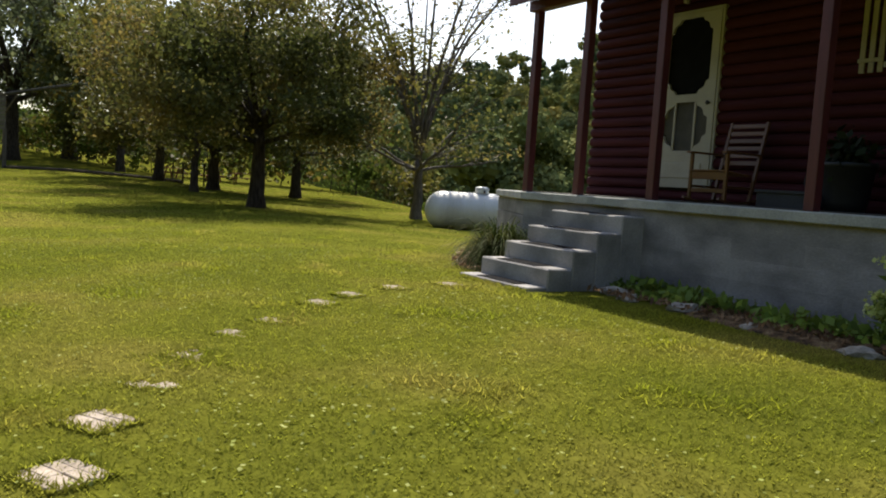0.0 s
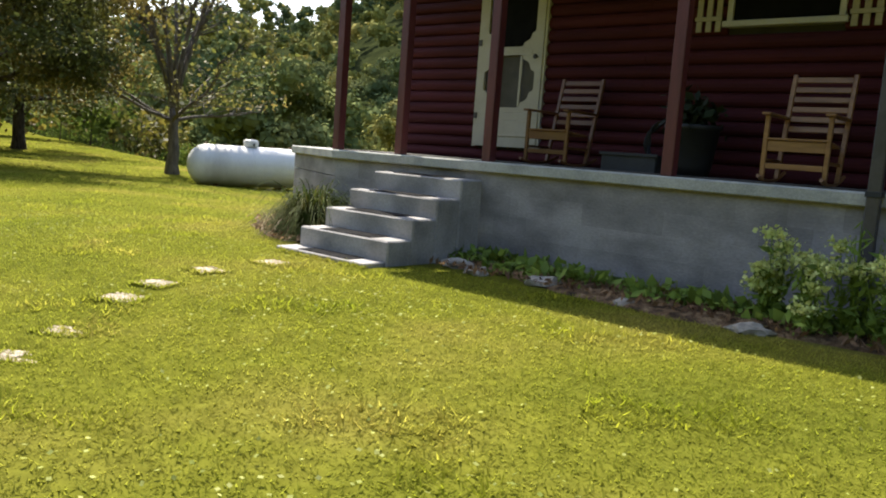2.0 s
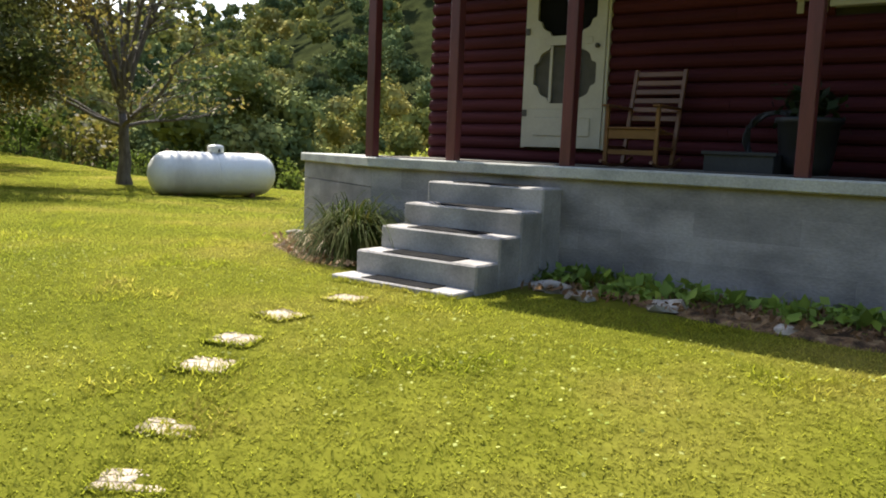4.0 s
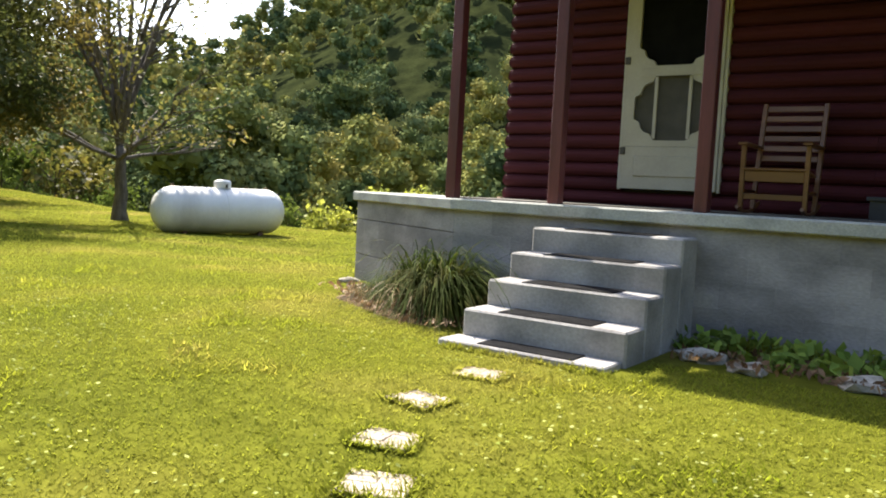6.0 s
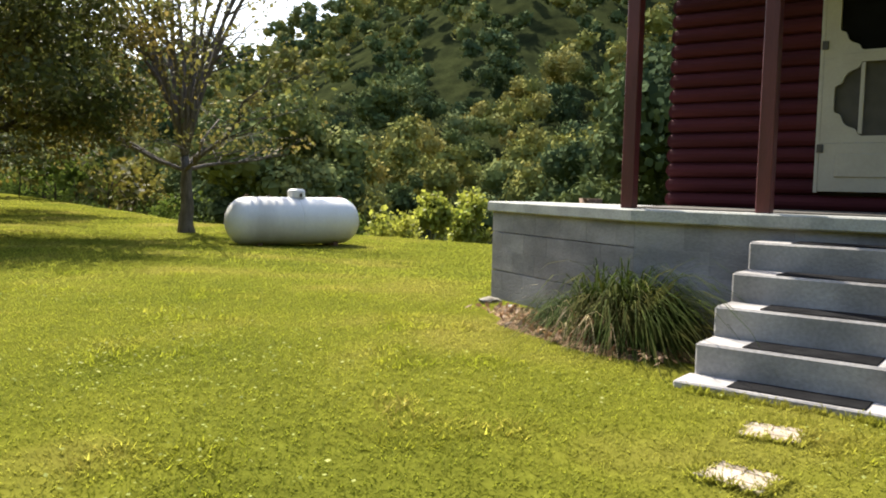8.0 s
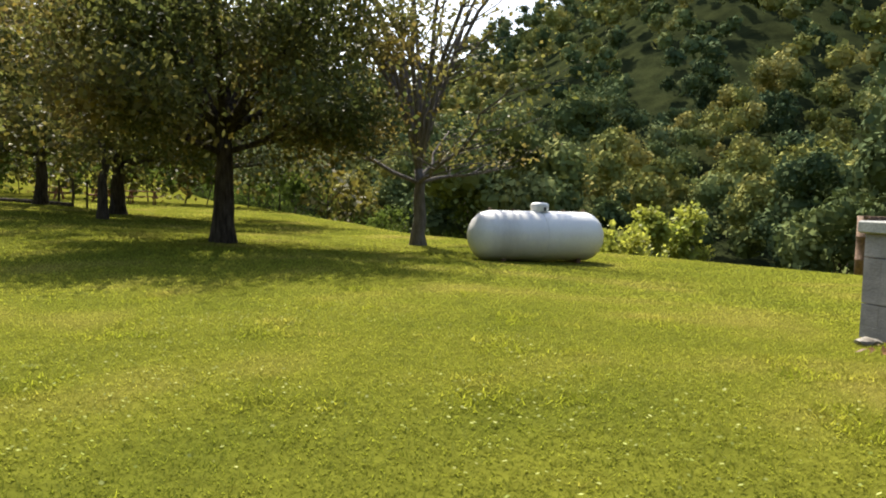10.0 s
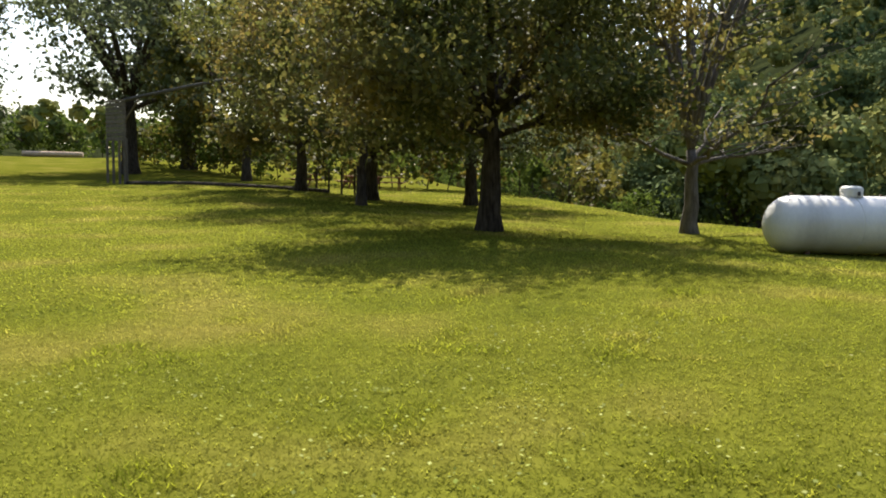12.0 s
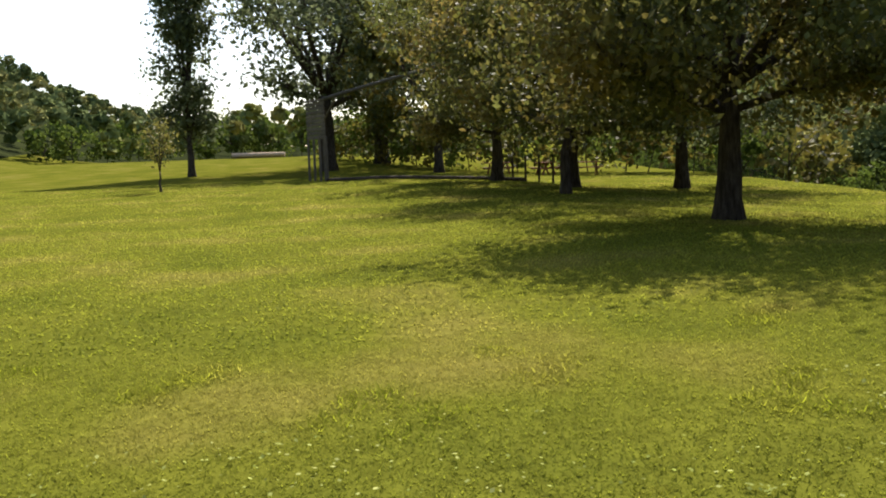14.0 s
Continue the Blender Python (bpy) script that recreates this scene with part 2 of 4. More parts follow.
def lathe(bm, profile, seg=24):
    """A surface of revolution about z from (radius, height) pairs."""
    rings = [[bm.verts.new((r * math.cos(2 * math.pi * k / seg), r * math.sin(2 * math.pi * k / seg), z)) for k in range(seg)] for r, z in profile]
    for a, b in zip(rings, rings[1:]):
        for k in range(seg):
            bm.faces.new((a[k], a[(k + 1) % seg], b[(k + 1) % seg], b[k]))
    return bm


def leaf_cards(centres, size, rng, jitter=0.35, droop=0.0, flat=0.0, aspect=0.6):
    """Rhombic leaves at centres, turned at random: an array of corners, four a leaf."""
    n = len(centres)
    d = rng.normal(size=(n, 3))
    d[:, 2] -= droop
    d /= np.linalg.norm(d, axis=1)[:, None]
    e = rng.normal(size=(n, 3))
    e[:, 2] *= 1 - flat
    e -= d * (e * d).sum(1)[:, None]
    e /= np.linalg.norm(e, axis=1)[:, None] + 1e-9
    s = size * (1 + jitter * rng.normal(size=n).clip(-2, 2))[:, None]
    c = np.asarray(centres)
    return np.stack([c - d * s * 0.5, c + e * s * 0.5 * aspect, c + d * s * 0.5, c - e * s * 0.5 * aspect], 1).reshape(-1, 3)


def smooth01(t):
    t = np.clip(t, 0, 1)
    return t * t * (3 - 2 * t)


# ---- ground ----
def bank_edge(x):
    return 11.3 + 0.22 * np.maximum(0, -x - 20) + 0.03 * np.maximum(0, x)


def lawn_z(x, y):
    near = smooth01((x + 3) / 4.0)
    z = -0.02 + 0.03 * near - 0.11 * smooth01((-y - 1.2 - 0.8 * near) / 4.0) - 0.03 * near * smooth01((-y - 2.0) / 3.5) - 0.05 * smooth01((-x - 1) / 7.0)
    z = z - 0.24 * smooth01((y - 0.5) / 7.0) * smooth01((-x + 1) / 6.0)
    z = z + 0.42 * smooth01((-x - 17) / 32.0)
    z = z + 1.9 * smooth01((-x - 48) / 52.0)
    return z + 0.025 * np.sin(x * 0.7 + 1.3) * np.sin(y * 0.6) * smooth01((np.hypot(x - 3, y + 2) - 4) / 5)


# From -150 to 0 degrees an unseen hill is added to dim the porch.
HILL_AZ = [-180, -170, -162, -150, -120, 0, 60, 95, 120, 131, 141, 150, 160, 170, 180]
HILL_EL = [1.0, 3.0, 6.6, 11, 24, 18, 14, 21, 21, 14.5, 7.8, 6.6, 3.8, 1.5, 1.0]


def ground_z(x, y):
    """Height of the ground: lawn, the bank behind it, the wooded hills, and an added unseen hill facing the porch."""
    z = lawn_z(x, y)
    over = y - bank_edge(x)
    z = z - 4.0 * smooth01((over + 0.5) / 9.0)
    d = np.hypot(x - 2, y + 6)
    az = np.degrees(np.arctan2(y + 6, x - 2))
    el = np.interp(az, HILL_AZ, HILL_EL)
    near = np.interp(np.abs(az), [0, 60, 135, 155, 172, 180], [90, 75, 75, 80, 130, 130])
    far = np.interp(np.abs(az), [0, 60, 135, 150, 172, 180], [250, 250, 250, 260, 330, 330])
    rise = np.clip((d - near) / (far - near), 0, 1.0)
    hill = far * np.tan(np.radians(el)) * (rise ** 1.15)
    bumps = 0.06 * hill * np.sin(x * 0.06 + 0.7) * np.cos(y * 0.05)
    return z + hill + bumps


def axis(fine_lo, fine_hi, lo, hi, step):
    a = list(np.arange(fine_lo, fine_hi, step))
    s, v = step, fine_hi
    while v < hi:
        a.append(v)
        s *= 1.18
        v += s
    a.append(hi)
    s, v = step, fine_lo
    low = []
    while v > lo:
        s *= 1.18
        v -= s
        low.append(v)
    return np.array(sorted(low + a))


gx, gy = axis(-16, 11, -900, 900, 0.35), axis(-9, 13, -900, 900, 0.35)
X, Y = np.meshgrid(gx, gy)
Z = ground_z(X, Y)
nx, ny = len(gx), len(gy)
idx = np.arange(nx * ny).reshape(ny, nx)
gverts = np.stack([X, Y, Z], -1).reshape(-1, 3)
gfaces = np.stack([idx[:-1, :-1], idx[:-1, 1:], idx[1:, 1:], idx[1:, :-1]], -1).reshape(-1, 4)
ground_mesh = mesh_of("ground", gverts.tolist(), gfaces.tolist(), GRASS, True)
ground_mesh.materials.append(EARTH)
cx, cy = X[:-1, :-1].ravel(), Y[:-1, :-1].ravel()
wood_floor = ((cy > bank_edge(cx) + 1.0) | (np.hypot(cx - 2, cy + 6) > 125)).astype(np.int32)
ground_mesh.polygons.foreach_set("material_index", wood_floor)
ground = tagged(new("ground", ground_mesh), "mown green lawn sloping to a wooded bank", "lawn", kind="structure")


def gz(x, y):
    return float(ground_z(np.float64(x), np.float64(y)))


# ---- porch ----
PORCH_Z, BEND, CORNER = 1.0, (1.25, 0.0), (-0.76, 0.97)
RIGHT_END, WALL_Y, WALL_X = 13.0, 1.30, 1.0


def prism(bm, outline, z0, z1):
    lo = [bm.verts.new((x, y, z0)) for x, y in outline]
    hi = [bm.verts.new((x, y, z1)) for x, y in outline]
    bm.faces.new(lo[::-1])
    bm.faces.new(hi)
    for i in range(len(lo)):
        j = (i + 1) % len(lo)
        bm.faces.new((lo[i], lo[j], hi[j], hi[i]))
    return bm


slab_outline = [(-0.82, 0.955), (1.232, -0.05), (RIGHT_END, -0.05), (RIGHT_END, 1.62), (1.30, 1.62), (-0.55, 1.50)]
bm = prism(bmesh.new(), slab_outline, 0.895, PORCH_Z)
bmesh.ops.bevel(bm, geom=[e for e in bm.edges if abs(e.verts[0].co.z - e.verts[1].co.z) < 1e-6], offset=0.012, segments=1, affect="EDGES")
tagged(part("porch_slab", bm, CAP_CONCRETE), "pale concrete porch slab with a worn overhanging edge", "porch floor", kind="structure")
# Dark board layer added over the slab to lower light bounced onto the wall.
porch_floor = tagged(new("porch_floor"), "dark boards added on the porch slab to cut bounced light", "porch floor", kind="structure")
for k in range(8):
    boxed("board", (WALL_X + 0.02, RIGHT_END, 0.20 + k * 0.132, 0.328 + k * 0.132, 1.001, 1.012), SHINGLE, porch_floor, 0.002)
core = [(-0.70, 1.03), (1.30, 0.06), (RIGHT_END, 0.06), (RIGHT_END, 9.5), (1.04, 9.5), (1.04, 1.60), (-0.45, 1.44)]
foundation = tagged(part("foundation_wall", prism(bmesh.new(), core, -0.5, 0.894), MORTAR), "grey concrete block porch foundation wall, partly parged", "foundation", kind="structure")


# ---- house ----
def log_mesh(length):
    """A half-round siding log along x, bulging to -y."""
    h, b = 0.1355, 0.045
    prof = [(0.02, 0.0), (-0.004, 0.003), (-b * 0.62, 0.018), (-b, 0.047), (-b * 1.02, 0.075), (-b * 0.72, 0.110), (-0.006, 0.131), (0.02, 0.135)]
    v = [(x, y, z) for x in (0, length) for y, z in prof]
    n = len(prof)
    f = [(i, i + n, i + n + 1, i + 1) for i in range(n - 1)] + [tuple(range(n)), tuple(range(2 * n - 1, n - 1, -1))]
    return mesh_of("log", v, f, LOGRED, False)


HOUSE_TOP = 4.35
house_front = tagged(new("wall_front"), "dark red half-round log siding wall", "wall", kind="structure")
DOOR = (2.30, 3.20, 1.17, 3.28)
WIN = (5.26, 6.31, 2.42, 3.34)
bm = bmesh.new()
for x0, x1, z0, z1 in ((WALL_X + 0.02, DOOR[0], 1.0, HOUSE_TOP), (DOOR[0], DOOR[1], 3.28, HOUSE_TOP), (DOOR[0], DOOR[1], 1.0, 1.16), (DOOR[1], WIN[0], 1.0, HOUSE_TOP), (WIN[0], WIN[1], 1.0, WIN[2]), (WIN[0], WIN[1], WIN[3], HOUSE_TOP), (WIN[1], RIGHT_END, 1.0, HOUSE_TOP)):
    box(bm, x0, x1, WALL_Y + 0.02, WALL_Y + 0.2, z0, z1)
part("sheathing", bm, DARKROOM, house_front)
log_cache = {}


def add_log(x0, x1, z, y, parent, turn=0.0):
    key = round(x1 - x0, 2)
    if key < 0.05:
        return
    if key not in log_cache:
        log_cache[key] = log_mesh(key)
    ob = put_mesh("log", log_cache[key], parent, (x0, y, z))
    ob.rotation_euler = (0, 0, radians(turn))
    return ob


for i in range(25):
    z = 1.004 + i * 0.1355
    spans = [(WALL_X, 7.0), (7.003, RIGHT_END)] if i % 2 else [(WALL_X, 4.45), (4.453, 9.0), (9.003, RIGHT_END)]
    for hole in (DOOR, WIN):
        if z + 0.115 > hole[2] and z < hole[3] - 0.02:
            cut = []
            for a, b in spans:
                if a < hole[0] < b or a < hole[1] < b:
                    if a < hole[0]:
                        cut.append((a, hole[0]))
                    if b > hole[1]:
                        cut.append((hole[1], b))
                elif not (a >= hole[0] and b <= hole[1]):
                    cut.append((a, b))
            spans = cut
    for a, b in spans:
        add_log(a, b, z, WALL_Y, house_front)
house_left = tagged(new("wall_left"), "dark red half-round log siding wall", "wall", kind="structure")
part("sheathing", box(bmesh.new(), WALL_X + 0.02, WALL_X + 0.2, WALL_Y + 0.21, 9.5, 1.0, HOUSE_TOP), DARKROOM, house_left)
left_log = log_mesh(8.2)
for i in range(25):
    ob = put_mesh("log", left_log, house_left, (WALL_X, 9.5, 1.004 + i * 0.1355))
    ob.rotation_euler = (0, 0, radians(-90))
bm = bmesh.new()
box(bm, RIGHT_END - 0.2, RIGHT_END, WALL_Y + 0.2, 9.5, 1.0, HOUSE_TOP)
box(bm, WALL_X + 0.2, RIGHT_END, 9.3, 9.5, 1.0, HOUSE_TOP)
tagged(part("wall_back", bm, LOGRED), "dark red rear and end walls of the cabin", "wall", kind="structure")

# porch roof: a shed over the front, the main roof above it
bm = bmesh.new()
prof = [(-0.22, 3.42), (-0.22, 3.56), (1.25, 4.10), (1.25, 3.96)]
for x in (0.98, RIGHT_END + 0.4):
    for y, z in prof:
        bm.verts.new((x, y, z))
bm.verts.ensure_lookup_table()
for i in range(4):
    j = (i + 1) % 4
    bm.faces.new([bm.verts[k] for k in (i, j, 4 + j, 4 + i)])
bm.faces.new([bm.verts[k] for k in (3, 2, 1, 0)])
bm.faces.new([bm.verts[k] for k in (4, 5, 6, 7)])
tagged(part("porch_roof", bm, SHINGLE), "dark porch roof with a red fascia", "roof", kind="structure")
beam = tagged(new("porch_beam"), "dark red beam and fascia along the porch eave", "beam", kind="structure")
boxed("fascia", (0.96, RIGHT_END + 0.4, -0.25, -0.222, 3.40, 3.58), POSTRED, beam)
boxed("header", (1.02, RIGHT_END, 0.03, 0.17, 3.36, 3.50), POSTRED, beam)
bm = bmesh.new()
for s, x in ((0, 0.5), (1, RIGHT_END + 0.5)):
    for y, z in ((1.1, 4.36), (1.1, 4.5), (5.4, 6.6), (9.9, 4.5), (9.9, 4.36), (5.4, 6.44)):
        bm.verts.new((x, y, z))
bm.verts.ensure_lookup_table()
for i in range(6):
    j = (i + 1) % 6
    bm.faces.new([bm.verts[k] for k in (i, j, 6 + j, 6 + i)])
bm.faces.new([bm.verts[k] for k in (5, 4, 3, 2, 1, 0)])
bm.faces.new([bm.verts[k] for k in (6, 7, 8, 9, 10, 11)])
tagged(part("house_roof", bm, SHINGLE), "dark shingled gable roof of the cabin", "roof", kind="structure")
tagged(boxed("ceiling", (WALL_X + 0.2, RIGHT_END - 0.2, WALL_Y + 0.2, 9.3, 4.2, 4.34), DARKROOM), "room ceiling coloured near-black to look unlit", "ceiling", kind="structure")

for px in (1.13, 2.205, 3.45, 5.40, 7.36, 9.35, 11.35):
    y = 0.10 if px > 1.2 else 0.13
    tagged(boxed("porch_post", (px - 0.052, px + 0.052, y - 0.052, y + 0.052, PORCH_Z, 3.42), POSTRED, bevel=0.006), "square dark red painted wooden porch post", "post", "posts along the porch")


# ---- steps ----
steps = thing("front_steps", pose(0, 0, 0), "grey poured concrete front steps below the porch", "steps")
SX0, SX1 = 2.23, 3.47
for y0, y1, z in ((-0.31, 0.055, 0.81), (-0.64, -0.312, 0.62), (-0.95, -0.642, 0.43), (-1.26, -0.952, 0.24)):
    bm = box(bmesh.new(), SX0, SX1, y0, y1, -0.2, z, bevel=0.014)
    part("step", bm, CONCRETE, steps)
boxed("base_slab", (SX0 - 0.03, SX1 - 0.02, -1.52, -1.262, -0.2, 0.052), CONCRETE, steps, 0.01)
for y0, y1, z in ((-0.29, -0.03, 0.811), (-0.62, -0.36, 0.621), (-0.93, -0.67, 0.431), (-1.24, -0.98, 0.241), (-1.49, -1.285, 0.053)):
    tagged(boxed("step_mat", (2.50, 3.21, y0, y1, z, z + 0.007), RUBBER, None, 0.004), "black rubber tread mat lying on a concrete step", "mat", "mats on the steps")


# ---- screen door ----
door = thing("door_1", pose(2.30, WALL_Y - 0.075, 1.17), "cream wooden screen door with scalloped panels, closed", "door", kind="structure")
DW, DH = 0.90, 2.11


def scalloped(cx, cz, w, h, cut):
    """An opening whose four corners are cut by an ogee of small curves."""
    quarter = ((0, 1.10), (0.02, 1.0), (0.09, 0.94), (0.20, 0.91), (0.28, 0.84), (0.32, 0.72), (0.37, 0.57), (0.47, 0.45), (0.61, 0.37), (0.76, 0.32), (0.86, 0.26), (0.92, 0.16), (0.97, 0.05), (1.10, 0))
    pts = []
    for sx, sz in ((1, 1), (-1, 1), (-1, -1), (1, -1)):
        row = [(cx + sx * (w / 2 - cut * a), cz + sz * (h / 2 - cut * k)) for a, k in quarter]
        pts += row if sx * sz > 0 else row[::-1]
    return pts


def holed_plate(bm, rect, hole, y0, y1):
    """A plate from y0 to y1 with a hole, ringed ray by ray."""
    x0, x1, z0, z1 = rect
    mx, mz = sum(p[0] for p in hole) / len(hole), sum(p[1] for p in hole) / len(hole)
    outer = []
    for x, z in hole:
        dx, dz = x - mx, z - mz
        t = min((x1 - mx) / dx if dx > 1e-9 else 1e9, (x0 - mx) / dx if dx < -1e-9 else 1e9, (z1 - mz) / dz if dz > 1e-9 else 1e9, (z0 - mz) / dz if dz < -1e-9 else 1e9)
        outer.append((mx + dx * t, mz + dz * t))
    for cx_, cz_ in ((x0, z0), (x0, z1), (x1, z0), (x1, z1)):
        k = min(range(len(outer)), key=lambda i: (outer[i][0] - cx_) ** 2 + (outer[i][1] - cz_) ** 2)
        outer[k] = (cx_, cz_)
    rings = [[bm.verts.new((x, y, z)) for x, z in loop] for loop, y in ((hole, y0), (outer, y0), (outer, y1), (hole, y1))]
    n = len(hole)
    for a, b in ((0, 1), (1, 2), (2, 3), (3, 0)):
        for i in range(n):
            j = (i + 1) % n
            bm.faces.new((rings[a][i], rings[a][j], rings[b][j], rings[b][i]))
    return bm


part("upper_frame", holed_plate(bmesh.new(), (0, DW, 1.08, DH), scalloped(DW / 2, 1.60, 0.68, 0.92, 0.17), 0, 0.035), CREAM, door)
part("lower_frame", holed_plate(bmesh.new(), (0, DW, 0.40, 1.079), scalloped(DW / 2, 0.755, 0.72, 0.60, 0.20), 0, 0.035), CREAM, door)
bm = box(bmesh.new(), 0, DW, 0, 0.035, 0, 0.399, 0.004)
kick = part("kick_panel", bm, CREAM, door)
boxed("raised_panel", (0.12, DW - 0.12, -0.012, -0.001, 0.12, 0.31), CREAM, kick, 0.006)
for x in (0.28, 0.60):
    boxed("muntin", (x, x + 0.032, -0.004, 0.012, 0.47, 1.04), CREAM, door, 0.003)
boxed("middle_rail", (0.14, DW - 0.14, -0.006, -0.001, 1.045, 1.115), CREAM, door, 0.002)
boxed("upper_screen", (0.06, DW - 0.06, 0.038, 0.041, 1.10, DH - 0.03), SCREEN, door, 0)
boxed("lower_screen", (0.06, DW - 0.06, 0.038, 0.041, 0.43, 1.07), SCREENLOW, door, 0)
for z in (0.32, 1.16, 1.85):
    boxed("hinge", (-0.02, 0.03, -0.012, -0.001, z, z + 0.07), DARKMETAL, door, 0.003, "dark iron hinge")
bm = bmesh.new()
bmesh.ops.create_uvsphere(bm, u_segments=12, v_segments=8, radius=0.026)
bmesh.ops.translate(bm, vec=(DW - 0.07, -0.04, 1.02), verts=bm.verts)
tube(bm, [(DW - 0.07, 0, 1.02), (DW - 0.07, -0.03, 1.02)], [0.012, 0.012], 8)
part("door_knob", bm, DARKMETAL, door, "dark door knob", True)
frame_1 = thing("door_frame", pose(2.30, WALL_Y - 0.05, 1.17), "cream door casing round the screen door", "door frame", kind="structure")
boxed("jamb", (-0.035, -0.003, -0.015, 0.06, -0.01, DH + 0.05), CREAM, frame_1, 0.004)
boxed("jamb", (DW + 0.003, DW + 0.035, -0.015, 0.06, -0.01, DH + 0.05), CREAM, frame_1, 0.004)
boxed("head", (-0.002, DW + 0.002, -0.015, 0.06, DH + 0.004, DH + 0.05), CREAM, frame_1, 0.004)
# Backing sheet added behind the screen; its dark colour stands for unlit space.
tagged(boxed("door_backing", (2.28, 3.22, WALL_Y + 0.03, WALL_Y + 0.06, 1.17, 3.27), DARKROOM, None, 0), "added near-black sheet behind the screen door, standing for the unlit room", "door", kind="structure")

# ---- window and shutters ----
window = thing("window_1", pose(WIN[0], WALL_Y - 0.06, WIN[2]), "cabin window with a cream frame and dark panes", "window", kind="structure")
WW, WH = WIN[1] - WIN[0], WIN[3] - WIN[2]
boxed("window_frame", (0, 0.055, 0, 0.09, 0.056, WH), CREAM, window, 0.005)
boxed("window_frame", (WW - 0.055, WW, 0, 0.09, 0.056, WH), CREAM, window, 0.005)
boxed("window_sill", (-0.03, WW + 0.03, -0.03, 0.09, 0, 0.055), CREAM, window, 0.006)
boxed("window_head", (0.056, WW - 0.056, 0, 0.09, WH - 0.055, WH), CREAM, window, 0.005)
pane = boxed("pane", (0.056, WW - 0.056, 0.04, 0.046, 0.056, WH - 0.056), GLASS, window, 0)
pane.visible_shadow = False
# Opaque sheet added over the pane so the window looks unlit.
boxed("dark_pane_sheet", (0.056, WW - 0.056, 0.026, 0.028, 0.056, WH - 0.056), SCREEN, window, 0)
boxed("pane_sticker", (0.10, 0.30, 0.020, 0.024, WH - 0.17, WH - 0.10), YELLOWWOOD, window, 0.001, "pale yellow paper strip stuck on the glass")
for x0, wide in ((4.97, 0.25), (6.36, 0.25)):
    shutter = thing("shutter", pose(x0, WALL_Y - 0.075, 2.38), "pale yellow slatted shutter on the red log wall", "shutter", "shutters beside the window")
    for k in range(3):
        boxed("slat", (k * 0.095, k * 0.095 + 0.055, 0, 0.018, 0, 0.98), YELLOWWOOD, shutter, 0.003)
    for z in (0.10, 0.80):
        boxed("crosspiece", (-0.01, 0.255, -0.016, -0.001, z, z + 0.04), YELLOWWOOD, shutter, 0.003)

lamp = thing("porch_lantern", pose(2.68, WALL_Y - 0.12, 3.40), "small brass porch lantern on the log wall", "lantern")
part("lantern_body", lathe(bmesh.new(), [(0.002, 0.0), (0.035, 0.01), (0.045, 0.05), (0.05, 0.15), (0.06, 0.16), (0.02, 0.21), (0.002, 0.22)], 10), YELLOWWOOD, lamp, smooth=True)
part("bracket", tube(bmesh.new(), [(0, 0.06, 0.10), (0, 0.03, 0.24), (0, 0, 0.215)], [0.008] * 3, 6), DARKMETAL, lamp)

spout = thing("downspout", pose(7.05, -0.10, 0.0), "dark metal downspout fixed to the porch edge", "downspout")
boxed("pipe", (-0.045, 0.045, -0.035, 0.035, 0.05, 3.40), DARKMETAL, spout, 0.008)
boxed("strap", (-0.055, 0.055, -0.042, 0.046, 0.97, 1.01), GREYPOT, spout, 0.003)
bm = bmesh.new()
tube(bm, [(0, 0, 0.10), (0, -0.10, 0.03), (0, -0.30, 0.0)], [0.05, 0.05, 0.05], 8)
part("elbow", bm, DARKMETAL, spout)


# ---- rocking chairs ----
def rocking_chair(m, label, wood):
    """Faces -y, seat at 0.42, back reclined."""
    c = thing("rocking_chair", m, label, "rocking chair", "rocking chairs on the porch")
    for sx in (-0.27, 0.27):
        bm = bmesh.new()
        pts = [(sx, -0.36 + 0.08 * k, 0.022 + 0.08 * ((k - 4.2) / 5.4) ** 2) for k in range(11)]
        tube(bm, pts, [0.018] * 11, 6)
        part("rocker", bm, wood, c)
        boxed("front_leg", (sx - 0.02, sx + 0.02, -0.27, -0.23, 0.03, 0.62), wood, c, 0.005)
        lean = Matrix.Translation((sx, 0.20, 0.05)) @ Matrix.Rotation(radians(-14), 4, "X")
        boxed("back_post", (-0.021, 0.021, -0.021, 0.021, 0, 1.04), wood, c, 0.005, m=lean)
        boxed("armrest", (sx - 0.04, sx + 0.04, -0.32, 0.31, 0.622, 0.645), wood, c, 0.006)
        boxed("side_stretcher", (sx - 0.012, sx + 0.012, -0.23, 0.21, 0.20, 0.23), wood, c, 0.003)
    for k in range(6):
        boxed("seat_slat", (-0.27, 0.27, -0.28 + k * 0.082, -0.21 + k * 0.082, 0.40 - k * 0.008, 0.42 - k * 0.008), wood, c, 0.004)
    boxed("seat_apron", (-0.249, 0.249, -0.262, -0.242, 0.30, 0.395), wood, c, 0.004)
    boxed("front_stretcher", (-0.249, 0.249, -0.262, -0.238, 0.14, 0.19), wood, c, 0.004)
    for k in range(6):
        lean = Matrix.Translation((0, 0.20, 0.05)) @ Matrix.Rotation(radians(-14), 4, "X")
        z = 0.47 + k * 0.098
        boxed("back_slat", (-0.248, 0.248, -0.013, 0.008, z, z + 0.055), wood, c, 0.004, m=lean)
    return c


rocking_chair(pose(3.86, 0.70, PORCH_Z, 0, 0, 1) @ Matrix.Scale(0.87, 4), "brown varnished rocking chair with a slatted ladder back", STAINED)
rocking_chair(pose(6.36, 0.45, PORCH_Z, 0, 0, 3) @ Matrix.Scale(0.87, 4), "pale pine rocking chair with slatted back and arms", PINE)

